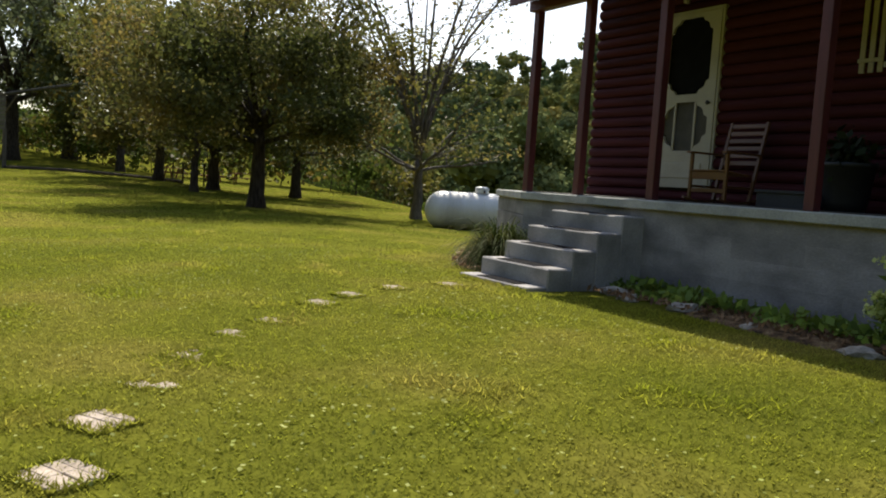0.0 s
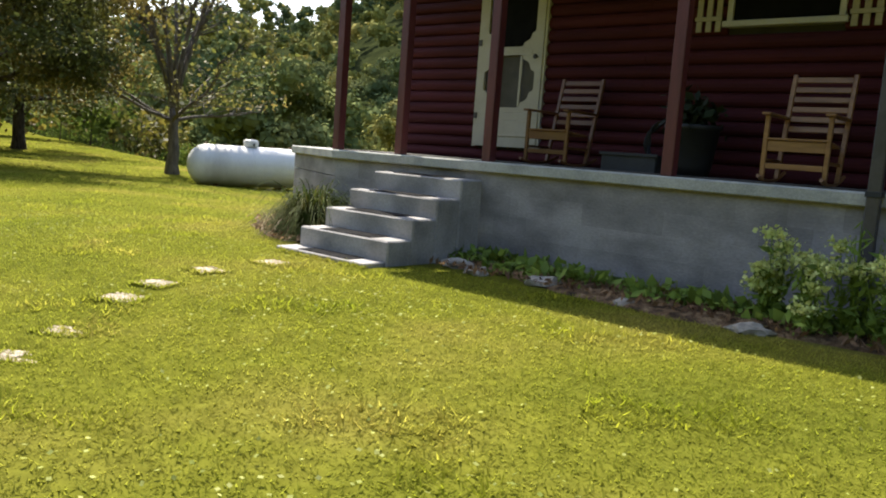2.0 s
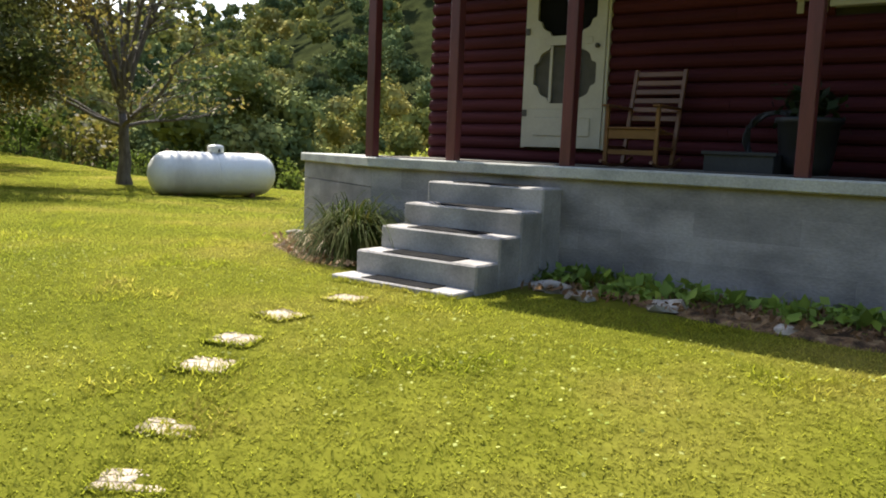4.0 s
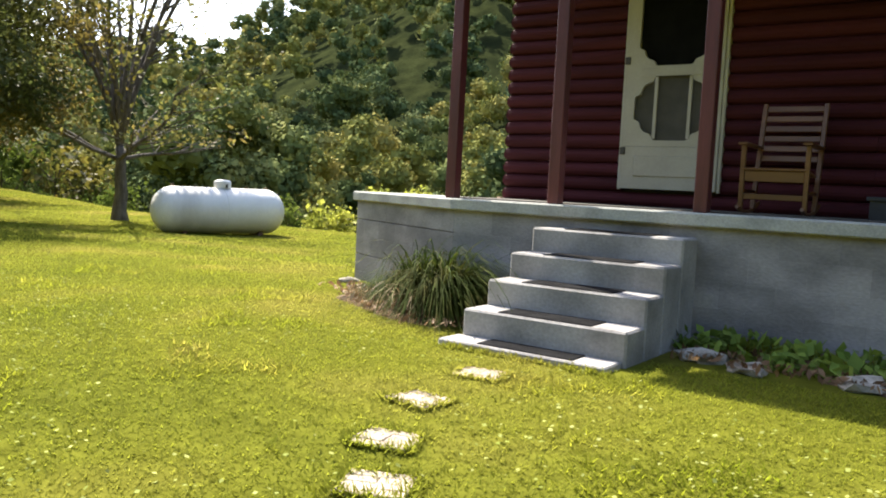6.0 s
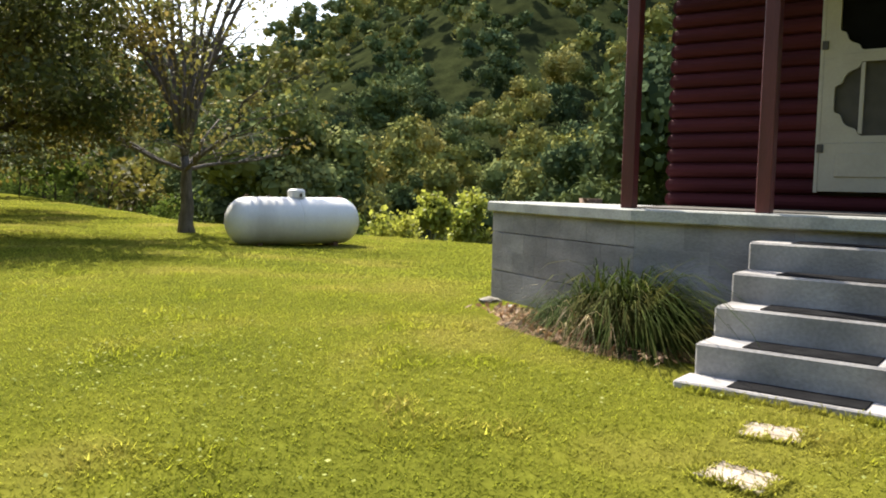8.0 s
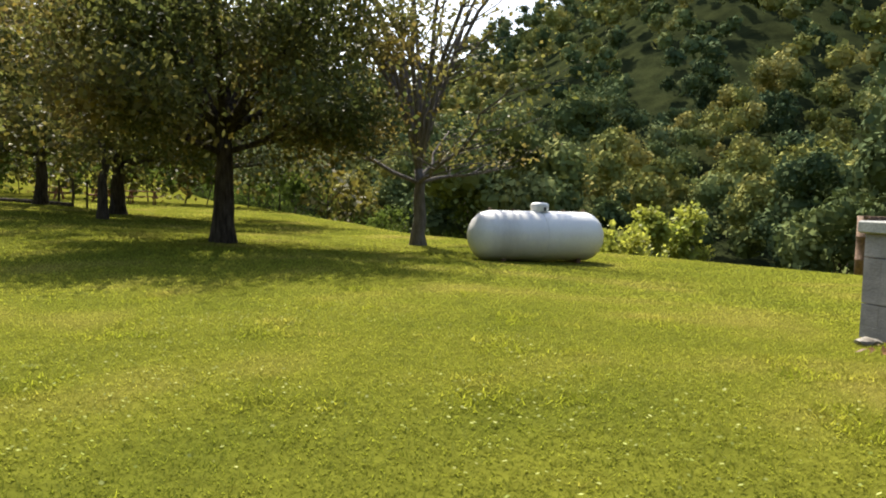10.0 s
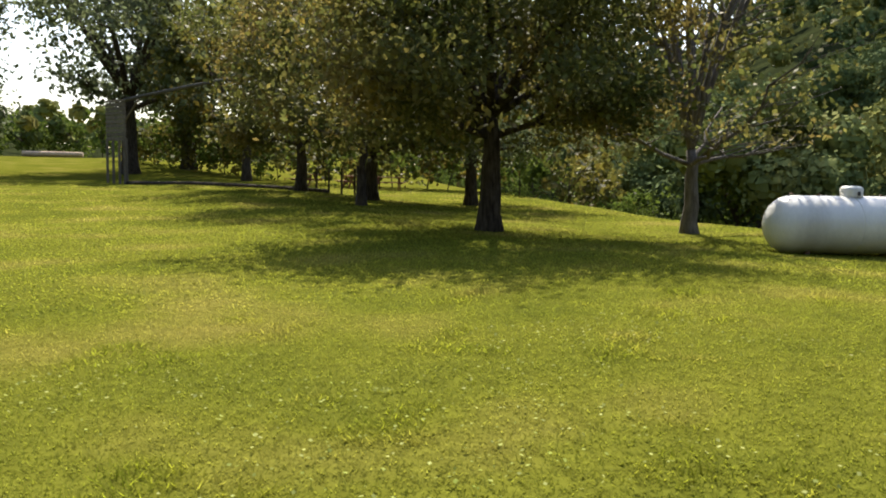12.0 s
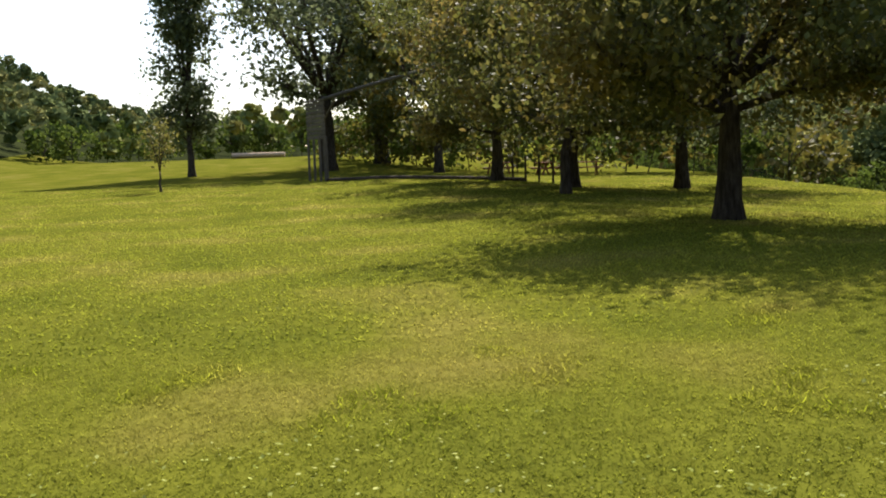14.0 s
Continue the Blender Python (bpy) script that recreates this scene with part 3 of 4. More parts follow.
# ---- pots on the porch ----
rng = np.random.default_rng(5)


def plant_leaves(n, centre, spread, size, rng, flat=0.3, droop=0.0, aspect=0.55):
    return leaf_cards(np.asarray(centre) + rng.normal(size=(n, 3)) * np.asarray(spread), size, rng, flat=flat, droop=droop, aspect=aspect)


pot = thing("plant_pot", pose(5.25, 0.80, PORCH_Z), "large dark pot with a green plant, its leaves coloured for porch shade", "plant pot")
part("pot", lathe(bmesh.new(), [(0.002, 0.0), (0.17, 0.0), (0.20, 0.10), (0.24, 0.42), (0.26, 0.43), (0.26, 0.47), (0.23, 0.47), (0.22, 0.40), (0.002, 0.40)], 22), DARKPOT, pot, smooth=True)
put_mesh("plant", quads_mesh("plant", plant_leaves(300, (0, 0, 0.55), (0.10, 0.10, 0.09), 0.09, rng), LEAF_POT_SHADED), pot)["kind"] = "stuff"
trough = thing("planter_trough", pose(4.82, 0.55, PORCH_Z), "low blue-grey planter trough on the porch", "planter")
bm = bmesh.new()
for d in ((-0.28, 0.28, -0.12, -0.095), (-0.28, 0.28, 0.095, 0.12), (-0.28, -0.255, -0.094, 0.094), (0.255, 0.28, -0.094, 0.094)):
    box(bm, *d, 0, 0.17, 0.006)
box(bm, -0.25, 0.25, -0.093, 0.093, 0.02, 0.13)
part("trough_body", bm, GREYPOT, trough)
boxed("trough_rim", (-0.30, 0.30, -0.135, -0.115, 0.15, 0.18), GREYPOT, trough, 0.004)
hoop = thing("vine_wreath", pose(4.95, 0.98, PORCH_Z + 0.30, 80, 0, 0), "dark twig wreath leaning behind the planter", "wreath")
bm = bmesh.new()
for k in range(5):
    ph = rng.random() * 6
    pts = [((0.24 + 0.02 * math.sin(3 * a + ph)) * math.cos(a), (0.24 + 0.02 * math.sin(3 * a + ph)) * math.sin(a), 0.02 * math.sin(5 * a + ph)) for a in np.linspace(0, 2 * math.pi, 26)]
    tube(bm, pts, [0.013] * 26, 5)
part("twig_ring", bm, DARKPOT, hoop)
drum = thing("rusty_drum", pose(-5.3, 12.0, gz(-5.3, 12.0)), "rusty brown steel drum standing on the bank", "drum")
part("drum_body", lathe(bmesh.new(), [(0.001, -0.1), (0.28, -0.1), (0.28, 0.46), (0.295, 0.48), (0.28, 0.50), (0.28, 0.95), (0.295, 0.97), (0.28, 0.99), (0.28, 1.42), (0.26, 1.42), (0.26, 1.30), (0.001, 1.30)], 20), RUST, drum, smooth=True)
boxed("drum_rim", (-0.05, 0.05, -0.305, -0.283, 1.36, 1.43), RUST, drum, 0.004)

# ---- propane tank ----
tank = thing("propane_tank", pose(-10.22, 6.80, -0.29, 0, 0, 74), "white propane tank with a domed lid, on low legs", "propane tank")
R, L = 0.55, 1.64
prof = [(0.001, L)] + [(R * math.sin(a), L - R * 0.86 * (1 - math.cos(a))) for a in np.linspace(0.15, math.pi / 2, 9)]
prof += [(R, z) for z in (0.6, 0.02)] + [(R - 0.003, 0.0)]
prof = prof + [(r, -z) for r, z in prof[::-1][1:]]
bm = lathe(bmesh.new(), prof, 40)
bmesh.ops.rotate(bm, matrix=Matrix.Rotation(radians(90), 3, "Y"), verts=bm.verts)
bmesh.ops.translate(bm, vec=(0, 0, R), verts=bm.verts)
part("shell", bm, TANKWHITE, tank, smooth=True)
bm = lathe(bmesh.new(), [(0.20, 0.0), (0.205, 0.13), (0.195, 0.165), (0.15, 0.195), (0.06, 0.205), (0.001, 0.205)], 24)
bmesh.ops.translate(bm, vec=(0.05, 0, 2 * R - 0.01), verts=bm.verts)
dome = part("dome_lid", bm, TANKWHITE, tank, smooth=True)
boxed("lid_latch", (0.04, 0.09, -0.225, -0.198, 2 * R + 0.01, 2 * R + 0.09), DARKMETAL, dome, 0.004, "dark latch")
bm = bmesh.new()
tube(bm, [(0.0, 0.001 - R * math.sin(a), R + (R + 0.004) * math.cos(a)) for a in np.linspace(-math.pi * 0.98, math.pi * 0.98, 40)], [0.006] * 40, 6)
part("weld_seam", bm, TANKWHITE, tank)
for x in (-1.18, 1.18):
    bm = bmesh.new()
    tube(bm, [(x + 0.05 * math.cos(a), 0, 2 * R - 0.012 + 0.055 * math.sin(a)) for a in np.linspace(0, math.pi, 9)], [0.012] * 9, 6)
    part("lifting_lug", bm, RUST, tank)
for x in (-0.62, 0.66):
    boxed("fitting", (x - 0.022, x + 0.022, -0.022, 0.022, 2 * R - 0.01, 2 * R + 0.04), RUST, tank, 0.005)
for x in (-0.95, 0.95):
    bm = box(bmesh.new(), x - 0.06, x + 0.06, -0.28, 0.28, -0.16, 0.10, 0.01)
    part("leg", bm, RUST, tank)

# ---- stepping stones ----
for k, (x, y, turn) in enumerate(((2.91, -2.08, 8), (2.97, -2.75, -6), (3.22, -3.32, 14), (3.50, -3.73, 24), (4.05, -4.31, 30), (4.38, -4.69, 35), (4.93, -5.12, 32), (5.52, -5.46, 34), (6.10, -5.83, 30), (6.73, -6.04, 26))):
    pv = thing("stepping_stone", pose(x, y, gz(x, y) + (-0.003 if 4 <= k < 8 else 0.008), 0, 0, turn) @ Matrix.Scale(0.87, 4), "pinkish square stepping stone of brick pavers sunk in grass", "stepping stone", "stepping stones to the porch")
    r2 = random.Random(k)
    for i in range(2):
        for j in range(4):
            a, b = -0.16 + i * 0.16, -0.14 + j * 0.07
            t = Matrix.Translation((r2.uniform(-0.004, 0.004), r2.uniform(-0.004, 0.004), r2.uniform(-0.004, 0.003)))
            boxed("brick", (a + 0.0005, a + 0.1595, b + 0.0005, b + 0.0695, -0.05, 0.004), PAVER, pv, 0.004, m=t)

# ---- garden bed ----
def patch(name, cx, cy, rx, ry, label, mat, seed, turn=0.0):
    """A low uneven heap lying on the ground."""
    r3 = random.Random(seed)
    bm = bmesh.new()
    nn, rings = 40, 6
    ph = [r3.uniform(0, 6) for _ in range(4)]
    loops = []
    for j in range(rings + 1):
        row = []
        for i in range(nn):
            a = 2 * math.pi * i / nn
            w = 1 + 0.10 * math.sin(3 * a + ph[0]) + 0.07 * math.sin(5 * a + ph[1]) + 0.04 * math.sin(9 * a + ph[2])
            f = (j + 0.3) / (rings + 0.3)
            u, v = rx * w * f * math.cos(a), ry * w * f * math.sin(a)
            x, y = cx + u * math.cos(turn) - v * math.sin(turn), cy + u * math.sin(turn) + v * math.cos(turn)
            h = 0.05 * (1 - f ** 2) + r3.uniform(-0.008, 0.012) - (0.03 if j == rings else 0)
            row.append(bm.verts.new((x, y, gz(x, y) + 0.006 + h)))
        loops.append(row)
    for a, b in zip(loops, loops[1:]):
        for i in range(nn):
            bm.faces.new((a[i], a[(i + 1) % nn], b[(i + 1) % nn], b[i]))
    bm.faces.new(loops[0])
    return tagged(part(name, bm, mat, smooth=True), label, "soil", kind="structure")


patch("mulch_bed", 6.6, -0.28, 3.15, 0.62, "dark mulch bed along the foundation wall", SOIL, 1)
patch("straw_bed", 0.95, -0.30, 1.40, 0.48, "brown straw and bare soil round the ornamental grass", SOIL, 2, -0.46)


def rock(x, y, s, seed, flat=0.5):
    r4 = random.Random(seed)
    bm = bmesh.new()
    bmesh.ops.create_icosphere(bm, subdivisions=2, radius=s)
    for v in bm.verts:
        n = noise.noise(v.co * (2.2 / s) + Vector((seed * 3.1, 0, 0)))
        v.co *= 1 + 0.75 * n
        v.co.z *= flat
        v.co.x *= 1.35
    bmesh.ops.rotate(bm, matrix=Matrix.Rotation(r4.uniform(0, 6), 3, "Z"), verts=bm.verts)
    bmesh.ops.translate(bm, vec=(x, y, gz(x, y) + s * flat * 0.25), verts=bm.verts)
    tagged(part("field_stone", bm, STONE), "rough pale field stone edging the garden bed", "stone", "stones edging the bed")


for k, (x, y, s) in enumerate(((3.74, -0.60, 0.13), (4.08, -0.74, 0.10), (4.74, -0.64, 0.13), (5.60, -0.80, 0.08), (6.60, -0.88, 0.11), (-0.55, 0.62, 0.09), (-0.15, 0.40, 0.06))):
    rock(x, y, s, k + 1)


def swept_blades(base, n, rng, length, width, radius, sweep, up=1.0):
    """Long blades that rise, bend over towards sweep and hang down: corners, four a piece."""
    a = rng.random(n) * 2 * np.pi
    rr = radius * np.sqrt(rng.random(n))
    p0 = np.stack([np.cos(a) * rr, np.sin(a) * rr, np.zeros(n)], 1) + np.asarray(base)
    d = np.stack([np.cos(a), np.sin(a), np.zeros(n)], 1) * 0.55 + np.asarray(sweep) + rng.normal(size=(n, 3)) * (0.35, 0.35, 0)
    side = np.stack([-d[:, 1], d[:, 0], np.zeros(n)], 1)
    side /= np.linalg.norm(side, axis=1)[:, None] + 1e-9
    ln = length * (0.45 + 0.65 * rng.random(n))[:, None]
    rise = up * (0.55 + 0.35 * rng.random(n))[:, None]
    fall = (0.80 + 0.55 * rng.random(n))[:, None]
    out, prev, pw = [], p0, width
    for t in np.linspace(0, 1, 7)[1:]:
        q = p0 + d * ln * 0.62 * t ** 1.25 + np.array([0, 0, 1.0]) * ln * (rise * 1.35 * t - fall * t ** 2.4)
        q[:, 2] = np.maximum(q[:, 2], 0.015)
        w = width * (1 - t) ** 0.6
        out.append(np.stack([prev - side * pw / 2, prev + side * pw / 2, q + side * w / 2, q - side * w / 2], 1))
        prev, pw = q, w
    return np.stack(out, 1).reshape(-1, 3)


clump = thing("ornamental_grass", pose(1.08, -0.30, gz(1.08, -0.30)), "drooping windswept clump of ornamental grass beside the steps", "grass clump")
rng = np.random.default_rng(11)
tufts_at = []
for k in range(24):
    t = -1 + 2 * (k + rng.random()) / 24
    hump = t > -0.2
    tall = (1.10 if hump else 0.74) * rng.uniform(0.8, 1.08)
    sweep = (0.58, -0.30, 0) if hump else (-0.05, -0.40, 0)
    tufts_at.append(swept_blades((0.43 * t + 0.05, -0.21 * t + rng.uniform(-0.10, 0.14), 0), 240, rng, tall, 0.015, 0.09, sweep, 1.08 if hump else 0.9))
put_mesh("leaves", quads_mesh("leaves", np.concatenate(tufts_at), SEDGE), clump)
put_mesh("dead_leaves", quads_mesh("dead_leaves", swept_blades((0.22, -0.16, 0), 260, rng, 0.62, 0.012, 0.26, (0.35, -0.3, 0)), LITTER), clump, label="dead brown blades inside the clump")
put_mesh("dry_leaves", quads_mesh("dry_leaves", swept_blades((0.1, -0.05, 0), 90, rng, 0.85, 0.006, 0.42, (0.5, -0.3, 0)), STRAW), clump, label="dry straw-coloured blades")
put_mesh("seed_stems", quads_mesh("seed_stems", swept_blades((-0.05, 0.02, 0), 9, rng, 0.95, 0.006, 0.35, (0.45, -0.1, 0), 1.0), STRAW), clump, label="thin pale seed stems")


def flowering_plant(x, y, h, w, seed):
    rng = np.random.default_rng(seed)
    ob = thing("flowering_shrub", pose(x, y, gz(x, y)), "green garden shrub with pale yellow-green flower heads", "shrub", "shrubs in the garden bed")
    heads, lv = [], []
    for k in range(11):
        a, r = rng.random() * 6.28, w * math.sqrt(rng.random())
        tip = Vector((r * math.cos(a), r * math.sin(a), h * (0.5 + 0.85 * rng.random() ** 1.4)))
        part("stem", tube(bmesh.new(), [(tip.x * 0.3, tip.y * 0.3, 0), (tip.x * 0.7, tip.y * 0.7, tip.z * 0.55), tip], [0.008, 0.006, 0.003], 5), LEAF_BED, ob)
        if rng.random() < 0.62:
            heads.append(tip)
        for t in 0.06 + 0.86 * np.linspace(0, 1, 18) ** 1.35:
            lv.append([tip.x * (0.3 + 0.7 * t), tip.y * (0.3 + 0.7 * t), tip.z * t])
    lv = np.repeat(np.array(lv), 2, 0) + rng.normal(size=(len(lv) * 2, 3)) * 0.04
    put_mesh("leaves", quads_mesh("leaves", leaf_cards(lv, 0.085, rng, aspect=0.30), LEAF_BED), ob)
    for t in heads:
        hv = np.array(t) + rng.normal(size=(110, 3)) * (0.045, 0.045, 0.026)
        put_mesh("flower_head", quads_mesh("flower_head", leaf_cards(hv, 0.029, rng, aspect=0.9), FLOWER), ob, label="pale yellow-green flower head")



for k, (x, y, h, w) in enumerate(((6.55, -0.42, 0.52, 0.13), (6.85, -0.62, 0.42, 0.20), (7.12, -0.52, 0.62, 0.18), (7.42, -0.66, 0.52, 0.24), (7.80, -0.62, 0.58, 0.26), (8.25, -0.6, 0.55, 0.28), (8.75, -0.55, 0.6, 0.30))):
    flowering_plant(x, y, h, w, 40 + k)


def bed_plant(x, y, n, s, seed):
    rng = np.random.default_rng(seed)
    c = rng.normal(size=(n, 3)) * (s, s * 0.7, s * 0.25) + (0, 0, s * 0.55)
    c[:, 2] = np.abs(c[:, 2])
    ob = put_mesh("bed_plant", quads_mesh("bed_plant", leaf_cards(c, 0.105, rng, flat=0.7, aspect=0.62), LEAF_BED), None, (x, y, gz(x, y)))
    tagged(ob, "low broad-leaved green plant growing in the bed", "plant", "low plants in the bed")


rb = random.Random(9)
for k in range(40):
    x = 3.65 + 0.115 * k + rb.uniform(-0.08, 0.08)
    bed_plant(x, -0.10 - rb.uniform(0, 0.45), rb.randint(24, 70), rb.uniform(0.07, 0.17), 100 + k)
rng = np.random.default_rng(77)
c = np.stack([rng.uniform(3.6, 9.0, 1800), rng.uniform(-0.9, 0.0, 1800), np.zeros(1800)], 1)
c[:, 2] = ground_z(c[:, 0], c[:, 1]) + 0.06
c2 = np.stack([rng.normal(1.0, 0.55, 900), rng.normal(-0.48, 0.16, 900), np.zeros(900)], 1)
c2 = c2[(c2[:, 0] < 2.1) & (c2[:, 0] > -0.4)]
c2[:, 1] -= (c2[:, 0] - 1.0) * 0.48
c2[:, 2] = ground_z(c2[:, 0], c2[:, 1]) + 0.06
tagged(put_mesh("leaf_litter", quads_mesh("leaf_litter", leaf_cards(np.concatenate([c, c2]), 0.065, rng, flat=0.8, aspect=0.4), LITTER)), "dry straw and fallen leaves on the bed", "leaf litter", kind="stuff")


# ---- trees ----
def grow(bm, base, height, trunk_r, fork, limbs, spread, rng, twigs=3, bend=0.05):
    """A tapered trunk in bm; returns (trunk mesh points, limb curves) of its crown."""
    tips = []
    p = Vector(base)
    pts, rad = [p.copy() - Vector((0, 0, 0.25))], [trunk_r * 1.25]
    n = 6
    for k in range(n + 1):
        t = k / n
        q = Vector((rng.normal() * bend * t, rng.normal() * bend * t, fork * t)) + Vector(base)
        pts.append(q)
        rad.append(trunk_r * (1.18 - 0.5 * t) if k else trunk_r * 1.45)
    tube(bm, pts, rad, 12)
    return pts[-1], rad[-1]


def limb_set(ob, mat, start, r0, height, spread, count, rng, twigs=4, upright=0.5, seg=6):
    """Limbs out of the trunk's top, each with twigs; returns the places of the twigs."""
    spots = []
    for k in range(count):
        bm = bmesh.new()
        a = 2 * math.pi * (k + rng.random() * 0.7) / count
        reach = spread * (0.55 + 0.5 * rng.random())
        rise = height * (upright + (1 - upright) * rng.random())
        pts, rad = [], []
        for t in np.linspace(0, 1, 7):
            w = reach * t ** (1.3 if upright > 0.6 else 0.85)
            pts.append(Vector(start) + Vector((math.cos(a) * w, math.sin(a) * w, rise * t ** 0.95)) + Vector(rng.normal(size=3)) * 0.10 * t * spread * 0.4)
            rad.append(r0 * 0.62 * (1 - t) ** 0.8 + 0.008)
        tube(bm, pts, rad, seg)
        spots += [np.array(p) for p in pts[3:]]
        for _ in range(twigs):
            i = rng.integers(2, 6)
            b = a + rng.normal() * 0.9
            ln = spread * (0.25 + 0.3 * rng.random())
            q = [pts[i] + Vector((math.cos(b) * ln * t, math.sin(b) * ln * t, ln * (0.15 + 0.7 * upright) * t * (0.4 + rng.random()))) for t in (0, 0.5, 1)]
            tube(bm, q, [rad[i] * 0.5, rad[i] * 0.32, 0.006], 5)
            spots += [np.array(q[1]), np.array(q[2])]
        part("limb", bm, mat, ob, smooth=True)
    return spots


def tree(name, x, y, height, crown_r, crown_z, trunk_r, fork, leaf, leaves, size, seed, label, category="tree", bark=None, limbs=9, twigs=4, upright=0.45, low=0.15, group="", narrow=1.0, clump=0.9, gap=0.25, split=None, taper=0.35):
    """A tree of trunk, limbs and a crown of small leaves, in clumps with gaps."""
    rng = np.random.default_rng(seed)
    ob = thing(name, pose(x, y, gz(x, y)), label, category, group)
    bm = bmesh.new()
    top, r = grow(bm, (0, 0, 0), height, trunk_r, fork, limbs, crown_r, rng)
    part("trunk", bm, bark or BARK, ob, smooth=True)
    spots = limb_set(ob, bark or BARK, top, r, height - fork, crown_r, limbs, rng, twigs, upright)
    if low:
        spots += limb_set(ob, bark or BARK, Vector(top) * 0.82, r * 0.7, (height - fork) * 0.3, crown_r * 1.05, max(4, limbs // 2), rng, twigs, 0.25)
    n_cl = int(70 * (1 - gap) + 30)
    u = rng.normal(size=(n_cl, 3))
    u /= np.linalg.norm(u, axis=1)[:, None]
    rad = 0.45 + 0.55 * rng.random(n_cl) ** 0.5
    zc = (height + crown_z) / 2
    half = (height - crown_z) / 2
    cl = u * rad[:, None] * (crown_r * narrow, crown_r * narrow, half) + (0, 0, zc)
    cl[:, :2] *= (1.08 - taper * np.clip((cl[:, 2:] - zc) / half, -0.3, 1))
    cl = np.concatenate([cl, np.array(spots)]) if spots else cl
    pick = rng.integers(0, len(cl), leaves)
    w = clump * (0.55 + 0.6 * rng.random(len(cl)))[pick]
    c = cl[pick] + rng.normal(size=(leaves, 3)) * w[:, None] * (0.55, 0.55, 0.42)
    c[:, 2] = np.maximum(c[:, 2], crown_z * 0.75 + 0.4 * rng.random(leaves))
    groups = [(leaf, c)] if split is None else [(leaf, c[: int(leaves * 0.75)]), (split, c[int(leaves * 0.75):])]
    for mt, cc in groups:
        put_mesh("crown", quads_mesh("crown", leaf_cards(cc, size, rng, droop=0.3), mt), ob)
    return ob


GROVE = "trees of the lawn grove"
tree("oak_tree", -14.65, 1.45, 7.4, 3.8, 1.5, 0.225, 2.4, LEAF_OAK, 52000, 0.125, 1, "broad dark green shade tree turning brown on the lawn", limbs=10, group=GROVE, split=LEAF_YELLOW, clump=0.85, taper=0.85)
tree("maple_tree", -15.45, 7.55, 10.5, 4.0, 3.0, 0.18, 2.1, LEAF_MAPLE, 3200, 0.14, 2, "half-bare maple with grey upright limbs and sparse leaves", bark=GREYBARK, limbs=13, twigs=11, upright=0.66, group=GROVE, clump=0.7)
tree("oak_tree", -25.3, 2.1, 8.5, 3.8, 2.0, 0.15, 2.6, LEAF_OAK, 24000, 0.155, 3, "dark green shade tree in the grove", group=GROVE, split=LEAF_YELLOW)
tree("oak_tree", -29.0, 8.0, 9.0, 4.2, 1.6, 0.24, 2.6, LEAF_DARK, 22000, 0.17, 4, "dark spreading shade tree in the grove", group=GROVE, split=LEAF_OAK)
tree("oak_tree", -31.0, 4.4, 8.5, 3.8, 1.8, 0.27, 2.4, LEAF_OAK, 20000, 0.18, 5, "dark shade tree in the grove", group=GROVE)
tree("oak_tree", -36.2, 2.8, 9.0, 4.4, 2.0, 0.25, 2.6, LEAF_OAK, 22000, 0.19, 6, "yellowing shade tree in the grove", group=GROVE, split=LEAF_YELLOW)
tree("oak_tree", -54.0, 3.6, 12.5, 6.0, 3.4, 0.28, 4.0, LEAF_YELLOW, 12000, 0.40, 7, "tall yellowing tree at the far lawn", group=GROVE, split=LEAF_DARK)
tree("tall_tree", -62.0, -3.2, 20.0, 7.5, 4.5, 0.55, 5.5, LEAF_DARK, 13000, 0.36, 8, "tall dark tree with ragged crown at the far lawn", clump=1.6, group="tall trees beyond the shelter")
tree("tall_tree", -70.0, 1.8, 19.0, 7.0, 5.0, 0.55, 5.5, LEAF_DARK, 11000, 0.38, 9, "tall dark tree with ragged crown at the far lawn", clump=1.6, group="tall trees beyond the shelter")
tree("poplar_tree", -61.0, -12.9, 17.5, 1.7, 2.6, 0.24, 3.0, LEAF_DARK, 12000, 0.30, 10, "slender upright dark poplar on the far lawn", limbs=8, upright=0.85, clump=1.1, group="")
tree("sapling", -39.6, -12.1, 3.4, 0.75, 1.2, 0.05, 0.9, LEAF_MAPLE, 700, 0.14, 12, "young thin sapling with sparse leaves on the lawn", "sapling", limbs=5, twigs=3, upright=0.7, low=0, clump=0.35)


def bush(x, y, h, w, leaf, n, size, seed, label, group=""):
    """Several stems from one root with clumps of broad leaves."""
    rng = np.random.default_rng(seed)
    ob = thing("bush", pose(x, y, gz(x, y)), label, "bush", group)
    tips = []
    for k in range(9):
        a = rng.random() * 6.28
        tip = Vector((w * 0.8 * math.cos(a) * rng.random(), w * 0.8 * math.sin(a) * rng.random(), h * (0.6 + 0.4 * rng.random())))
        part("stem", tube(bmesh.new(), [(0, 0, -0.1), tip * 0.5, tip], [0.03, 0.02, 0.008], 5), GREYBARK, ob)
        tips.append(np.array(tip))
    u = rng.normal(size=(22, 3))
    u /= np.linalg.norm(u, axis=1)[:, None]
    cl = np.concatenate([np.array(tips), u * (w * 0.85, w * 0.85, h * 0.36) + (0, 0, h * 0.60)])
    c = cl[rng.integers(0, len(cl), n)] + rng.normal(size=(n, 3)) * 0.22 * w
    c[:, 2] = np.maximum(c[:, 2], 0.02)
    put_mesh("crown", quads_mesh("crown", leaf_cards(c, size, rng, aspect=0.75), leaf), ob)


